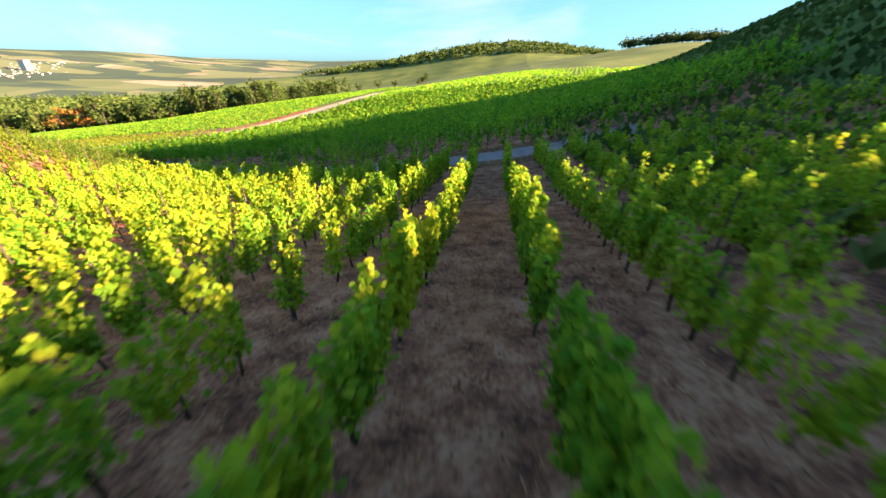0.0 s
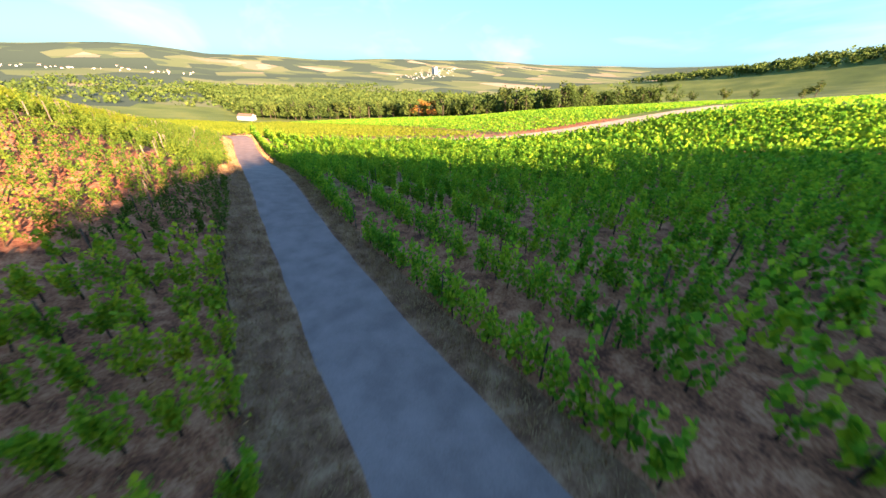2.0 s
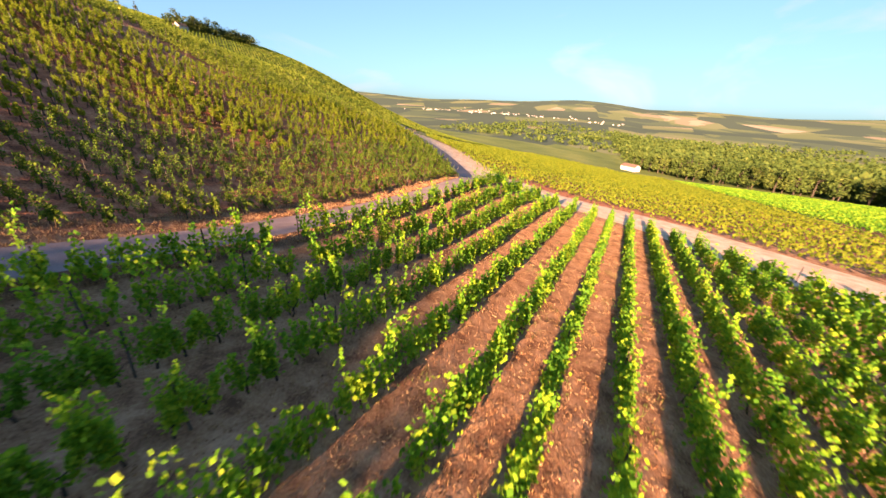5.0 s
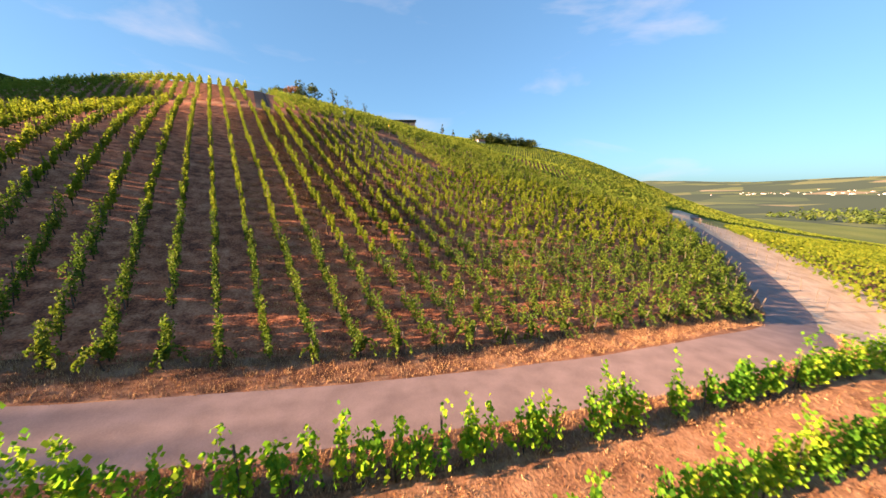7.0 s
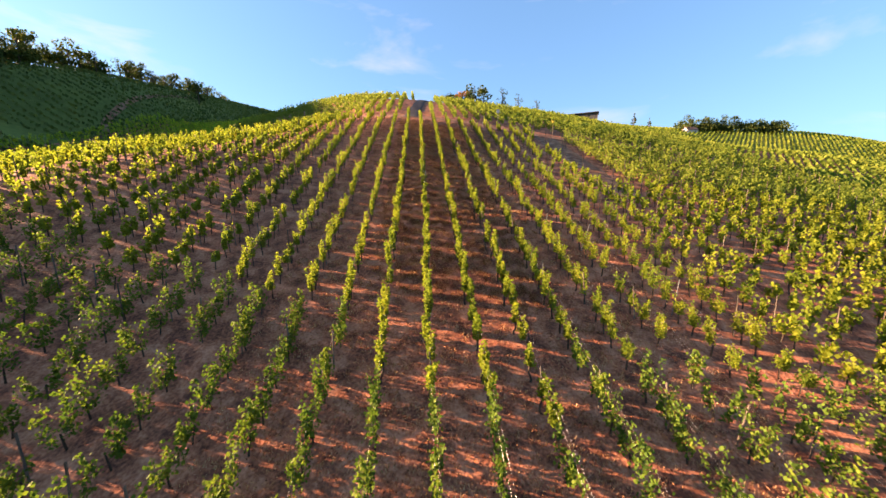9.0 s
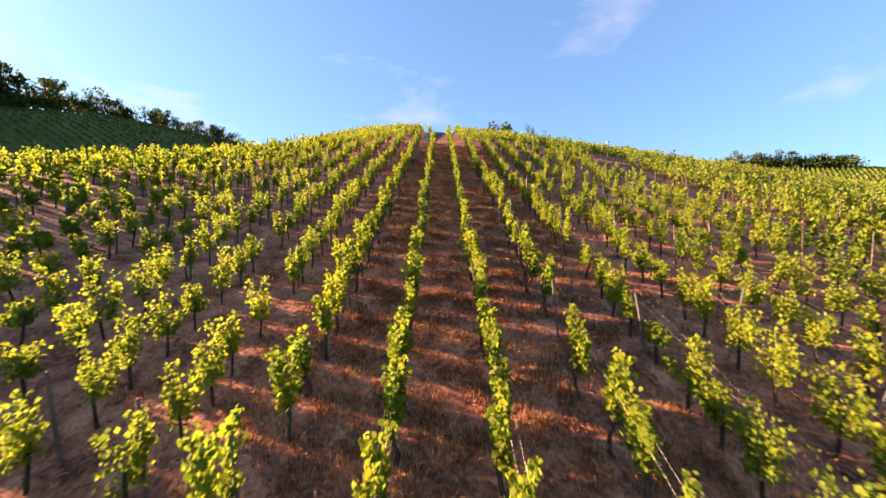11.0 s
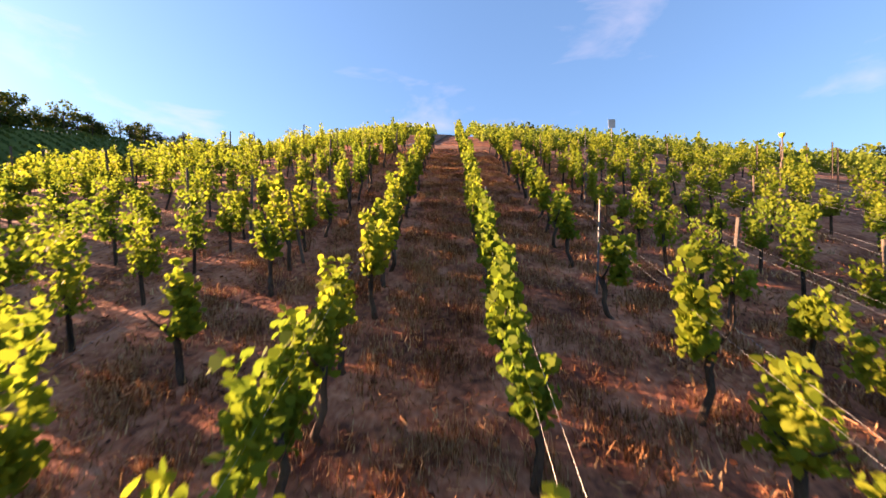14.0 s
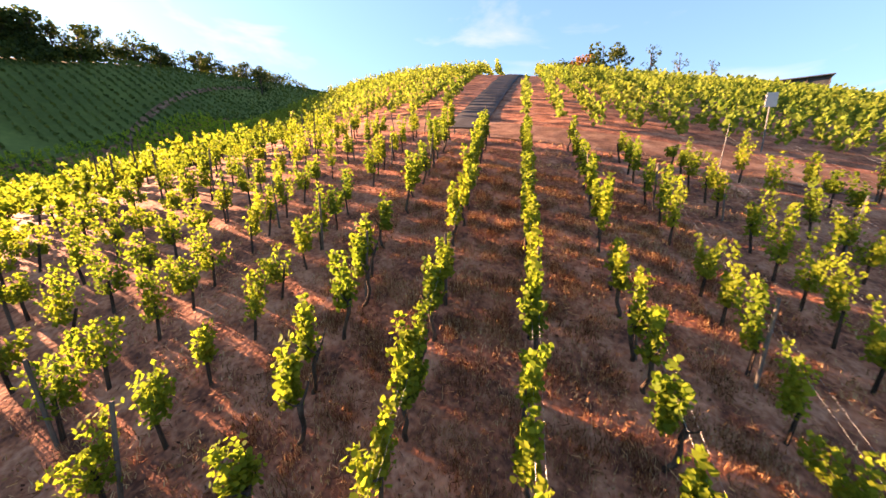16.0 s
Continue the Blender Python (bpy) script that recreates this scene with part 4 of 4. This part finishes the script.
def plant(proto, x, y, size, turn, label, group, sink=0.0):
    t = copy_thing(proto, Matrix.Translation((x, y, h(x, y) - sink)) @ Matrix.Rotation(turn, 4, "Z"))
    t.scale = (size, size, size)
    return tagged(t, label, "tree", group)


broad = [tree_prototype(60 + i, 11, 4.6, 620, 0.62, TREE, 13) for i in range(4)]
sunny = [tree_prototype(64 + i, 11, 4.8, 640, 0.66, WOODLAND, 13) for i in range(3)]
airy = [tree_prototype(70 + i, 11, 3.0, 150, 0.45, TREE, 9) for i in range(2)]
rusty = tree_prototype(75, 9, 4.2, 520, 0.6, TREE_RUST, 12)
spruce = tree_prototype(78, 11, 2.6, 420, 0.55, TREE, 22, True)
r = np.random.default_rng(5)
# wood along the western ridge; the shaped crest further south throws the evening shade over the road
for i in range(32):
    y = 44 + 1.1 * i + r.uniform(-0.7, 0.7)
    plant(broad[i % 4], -134 + r.uniform(-7, 5), y, 1.2 * r.uniform(0.95, 1.05), r.uniform(0, 6), "tall dark broadleaf tree in the ridge wood", "trees along the ridge")
for i in range(34):
    y = 55 + 2.9 * i + r.uniform(-1.5, 1.5)
    big = 0.95 - 0.5 * min(1.0, max(0.0, (y - 80) / 90))
    plant(broad[i % 4] if i % 5 else airy[i % 2], -134 + 0.12 * (y - 50) + r.uniform(-4, 4), y, big * r.uniform(0.75, 1.15), r.uniform(0, 6), "dark tree on the shaded ridge crest", "trees along the ridge")
plant(broad[1], -103, 129, 0.85, 1.0, "round dark oak standing free on the ridge", "trees along the ridge")
# trees on the hilltop at the head of the lane
for x, y, p, s in ((1.5, 137, broad[0], 0.5), (6.5, 136, broad[1], 0.55), (13, 133, rusty, 0.72), (16.5, 133, broad[2], 0.8), (20, 134, broad[3], 0.62), (27, 136, airy[0], 0.75), (33, 139, airy[1], 0.6), (40, 143, airy[0], 0.5), (-2, 140, rusty, 0.35), (9.5, 134, broad[3], 0.5)):
    plant(p, x, y, 1.2 * s, r.uniform(0, 6), "hilltop tree turning russet in the sun" if p is rusty else "hilltop tree with an open leafy crown", "trees on the hilltop")
# conifers and copse beyond the shed
for x, y, p, s in ((84, 171, spruce, 0.62), (91, 173, spruce, 0.48), (110, 180, broad[0], 0.66), (116, 178, broad[1], 0.6), (122, 179, broad[2], 0.7), (128, 180, broad[3], 0.62), (134, 179, airy[1], 0.6), (139, 180, broad[0], 0.52), (144, 180, broad[1], 0.48)):
    plant(p, x, y, s, r.uniform(0, 6), "slender dark conifer on the hill" if p is spruce else "bushy green tree in a hilltop copse", "copse on the hill")
# lone trees beyond the lower vines
for x, y, s in ((49, -395, 1.1), (57, -400, 0.8), (80, -320, 0.9), (92, -300, 0.8), (66, -330, 0.7), (40, -330, 0.6)):
    plant(broad[2], x, y, s, r.uniform(0, 6), "rounded field tree by the vineyards", "field trees")
# front of the wood in the valley
EDGE_X, EDGE_Y = [405, 352, 338, 325, 240, 150, 150, 112], [-25, -70, -118, -156, -182, -222, -262, -306]
for i in range(64):
    u = i / 63 * 7
    x = np.interp(u, range(8), EDGE_X) + r.uniform(-4, 7)
    y = np.interp(u, range(8), EDGE_Y) + r.uniform(-6, 4)
    p = rusty if i in (33, 34) else (broad[i % 4] if i % 6 == 5 else sunny[i % 3])
    plant(p, x, y, r.uniform(1.4, 1.95) * (1.0 if u < 6 else 0.8) * (1.15 if p is rusty else 1.0), r.uniform(0, 6), "russet tree at the edge of the wood" if p is rusty else "tall green tree at the sunlit edge of the wood", "edge of the wood")
for p in (*broad, *sunny, *airy, rusty, spruce):
    for o in (*p.children, p):
        bpy.data.objects.remove(o)


def far_wood(name, centres, tall, wide, cards, size, label, seed, mat=TREE):
    r = np.random.default_rng(seed)
    n = len(centres)
    own = np.repeat(np.arange(n), cards)
    m = len(own)
    d = r.normal(0, 1, (m, 3))
    d /= np.linalg.norm(d, axis=1)[:, None]
    d[:, 2] = np.abs(d[:, 2])
    sc = r.uniform(0.6, 1.25, n)[own][:, None]
    base = np.column_stack([centres, height(centres[:, 0], centres[:, 1])])
    lump = r.normal(0, 0.35, (n, 3, 3))[own, r.integers(0, 3, m)] * np.array([wide, wide, 0.25 * tall])
    pts = base[own] + sc * (d * r.uniform(0.55, 1.0, m)[:, None] * np.array([wide, wide, tall * 0.72]) + lump + np.array([0, 0, tall * 0.2]))
    return tagged(new(name, array_mesh(name, leaf_cards(r, pts, size, 4, 0.8), 4, mat)), label, "wood", kind="stuff")


r = np.random.default_rng(8)
u, w = r.uniform(0, 1, 2600), r.uniform(0, 1, 2600) ** 1.1
cx_ = np.interp(u * 7, range(8), EDGE_X) + 8 + 470 * w
cy_ = np.interp(u * 7, range(8), EDGE_Y) - 6 - 130 * w + 190 * (1 - u) * w
far_wood("valley_wood", np.column_stack([cx_, cy_]), 18, 8.0, 44, 2.6, "mixed green wood filling the valley below the vineyards", 41, WOODLAND)
a = r.uniform(-1, 1, 900)
far_wood("hill_wood", np.column_stack([110 + 480 * a, -1150 + r.uniform(-60, 170, 900) - 30 * a]), 15, 9, 26, 4.2, "dark wood covering the distant hill", 42, WOODLAND)
far_wood("ridge_scrub", np.column_stack([-136 + 0.1 * np.arange(120) + r.uniform(-7, 3, 120), np.concatenate([r.uniform(52, 185, 60), r.uniform(42, 90, 60)])]), 6.5, 3.0, 130, 0.7, "dark scrub under the trees of the ridge", 43)
u = r.uniform(0, 1, 160)
far_wood("south_wood", np.column_stack([-222 - 190 * u + r.uniform(-12, 12, 160), -640 + 45 * u + r.uniform(-14, 14, 160)]), 15, 8, 50, 2.4, "dark wood on the southern crest", 44)
far_wood("copse_scrub", np.column_stack([r.uniform(107, 146, 60), 178.5 + r.uniform(-2.5, 2.5, 60)]), 5.5, 2.6, 120, 0.6, "bushy undergrowth beneath the hilltop copse", 46)
far_wood("hilltop_scrub", np.column_stack([r.uniform(3, 26, 40), 134.5 + r.uniform(-1.5, 1.5, 40)]), 3.6, 1.8, 120, 0.45, "bushes under the trees on the hilltop", 47)
u, w = r.uniform(0, 1, 700), r.uniform(0, 1, 700)
far_wood("valley_scrub", np.column_stack([520 + 480 * w, -420 + 700 * u]), 9, 8, 16, 3.4, "hedges and thickets across the valley floor", 45, WOODLAND)


# ---- buildings ----
def house(name, lx, ly, wall_h, roof_h, label, group="", category="house"):
    """house > wall, roof: a box with a gabled roof that overhangs."""
    hs = new(name)
    x, y = lx / 2, ly / 2
    v = [(-x, -y, -1), (x, -y, -1), (x, y, -1), (-x, y, -1), (-x, -y, wall_h), (x, -y, wall_h), (x, y, wall_h), (-x, y, wall_h), (-x, 0, wall_h + roof_h * 0.97), (x, 0, wall_h + roof_h * 0.97)]
    mesh_object("wall", v, [(0, 1, 5, 4), (1, 2, 6, 9, 5), (2, 3, 7, 6), (3, 0, 4, 8, 7)], WHITE, hs)
    o = 0.4
    v, f = [], []
    for sgn in (-1, 1):
        a = len(v)
        ov = -o * roof_h / y
        v += [(-x - o, sgn * (y + o), wall_h + ov), (x + o, sgn * (y + o), wall_h + ov), (x + o, 0, wall_h + roof_h), (-x - o, 0, wall_h + roof_h),
              (-x - o, sgn * (y + o), wall_h + ov + 0.2), (x + o, sgn * (y + o), wall_h + ov + 0.2), (x + o, 0, wall_h + roof_h + 0.2), (-x - o, 0, wall_h + roof_h + 0.2)]
        f += [tuple(a + i for i in q) for q in ((0, 1, 2, 3), (4, 5, 6, 7), (0, 1, 5, 4), (1, 2, 6, 5), (3, 0, 4, 7))]
    mesh_object("roof", v, f, ROOF, hs)
    return tagged(hs, label, category, group)


homes = [house("house", 12, 9, 5.5, 4.0, "small white village house with a dark gabled roof", "village houses"), house("house", 17, 11, 6.5, 4.5, "white village house with a dark gabled roof", "village houses")]
r = np.random.default_rng(9)
for i in range(170):
    if i < 90:
        t = r.uniform(0, 1)
        x, y = 1300 + 420 * t + r.normal(0, 30), -720 - 370 * t + r.normal(0, 60)
    else:
        t = r.uniform(0, 1)
        x, y = 1380 + r.normal(0, 110), 20 + 820 * t + r.normal(0, 45)
    p = homes[i % 2]
    c = copy_thing(p, Matrix.Translation((x, y, h(x, y) + 0.5)) @ Matrix.Rotation(r.uniform(0, 3.1), 4, "Z"))
    k = r.uniform(0.22, 0.42)
    c.scale = (k, k, k)
for p in homes:
    for o in (*p.children, p):
        bpy.data.objects.remove(o)
tower = house("tower_block", 26, 16, 30, 2, "tall pale tower block in the distant town", category="building")
tower.matrix_world = Matrix.Translation((1520, -925, h(1520, -925)))
hut = house("barn", 15, 8, 3.5, 2.0, "low white barn at the edge of the wood", category="barn")
hut.matrix_world = Matrix.Translation((372, -26, h(372, -26) + 0.5)) @ Matrix.Rotation(0.9, 4, "Z")
cottage = house("cottage", 8, 6, 2.8, 2.2, "small cottage with a russet roof beside the copse", category="cottage")
cottage.matrix_world = Matrix.Translation((108, 174, h(108, 174) - 0.5)) @ Matrix.Rotation(0.3, 4, "Z") @ Matrix.Scale(0.6, 4)

SLATE = material("dark_sheet_roof", [(0.3, (0.035, 0.037, 0.042)), (0.7, (0.07, 0.072, 0.08))], 1.5, 0.6, 0.0, 12.0, 0.3)
shed = new("shed")
v, f = [], []
for px in (-10, -5, 0, 5, 10):
    b, q = box_beam((px, -3, -2), (px, -3, 2.6), 0.25)
    f += [tuple(i + len(v) for i in p) for p in q]
    v += b
mesh_object("frame", v, f, WOOD, shed)
bm = bmesh.new()
bmesh.ops.create_cube(bm, size=1)
bmesh.ops.scale(bm, vec=(20, 6, 4.2), verts=bm.verts)
bmesh.ops.translate(bm, vec=(0, 0.2, 0.4), verts=bm.verts)
me = bpy.data.meshes.new("wall")
bm.to_mesh(me)
bm.free()
me.materials.append(SLATE)
new("wall", me).parent = shed
bm = bmesh.new()
bmesh.ops.create_cube(bm, size=1)
bmesh.ops.scale(bm, vec=(21.5, 7.6, 0.35), verts=bm.verts)
bmesh.ops.bevel(bm, geom=bm.edges[:], offset=0.06, segments=1, affect="EDGES")
bmesh.ops.translate(bm, vec=(0, 0, 2.75), verts=bm.verts)
me = bpy.data.meshes.new("roof")
bm.to_mesh(me)
bm.free()
me.materials.append(SLATE)
new("roof", me).parent = shed
shed.matrix_world = Matrix.Translation((58, 160, h(58, 160) + 0.2)) @ Matrix.Rotation(radians(-12), 4, "Z") @ Matrix.Scale(0.8, 4)
tagged(shed, "long dark flat-roofed shed on the skyline", "shed")
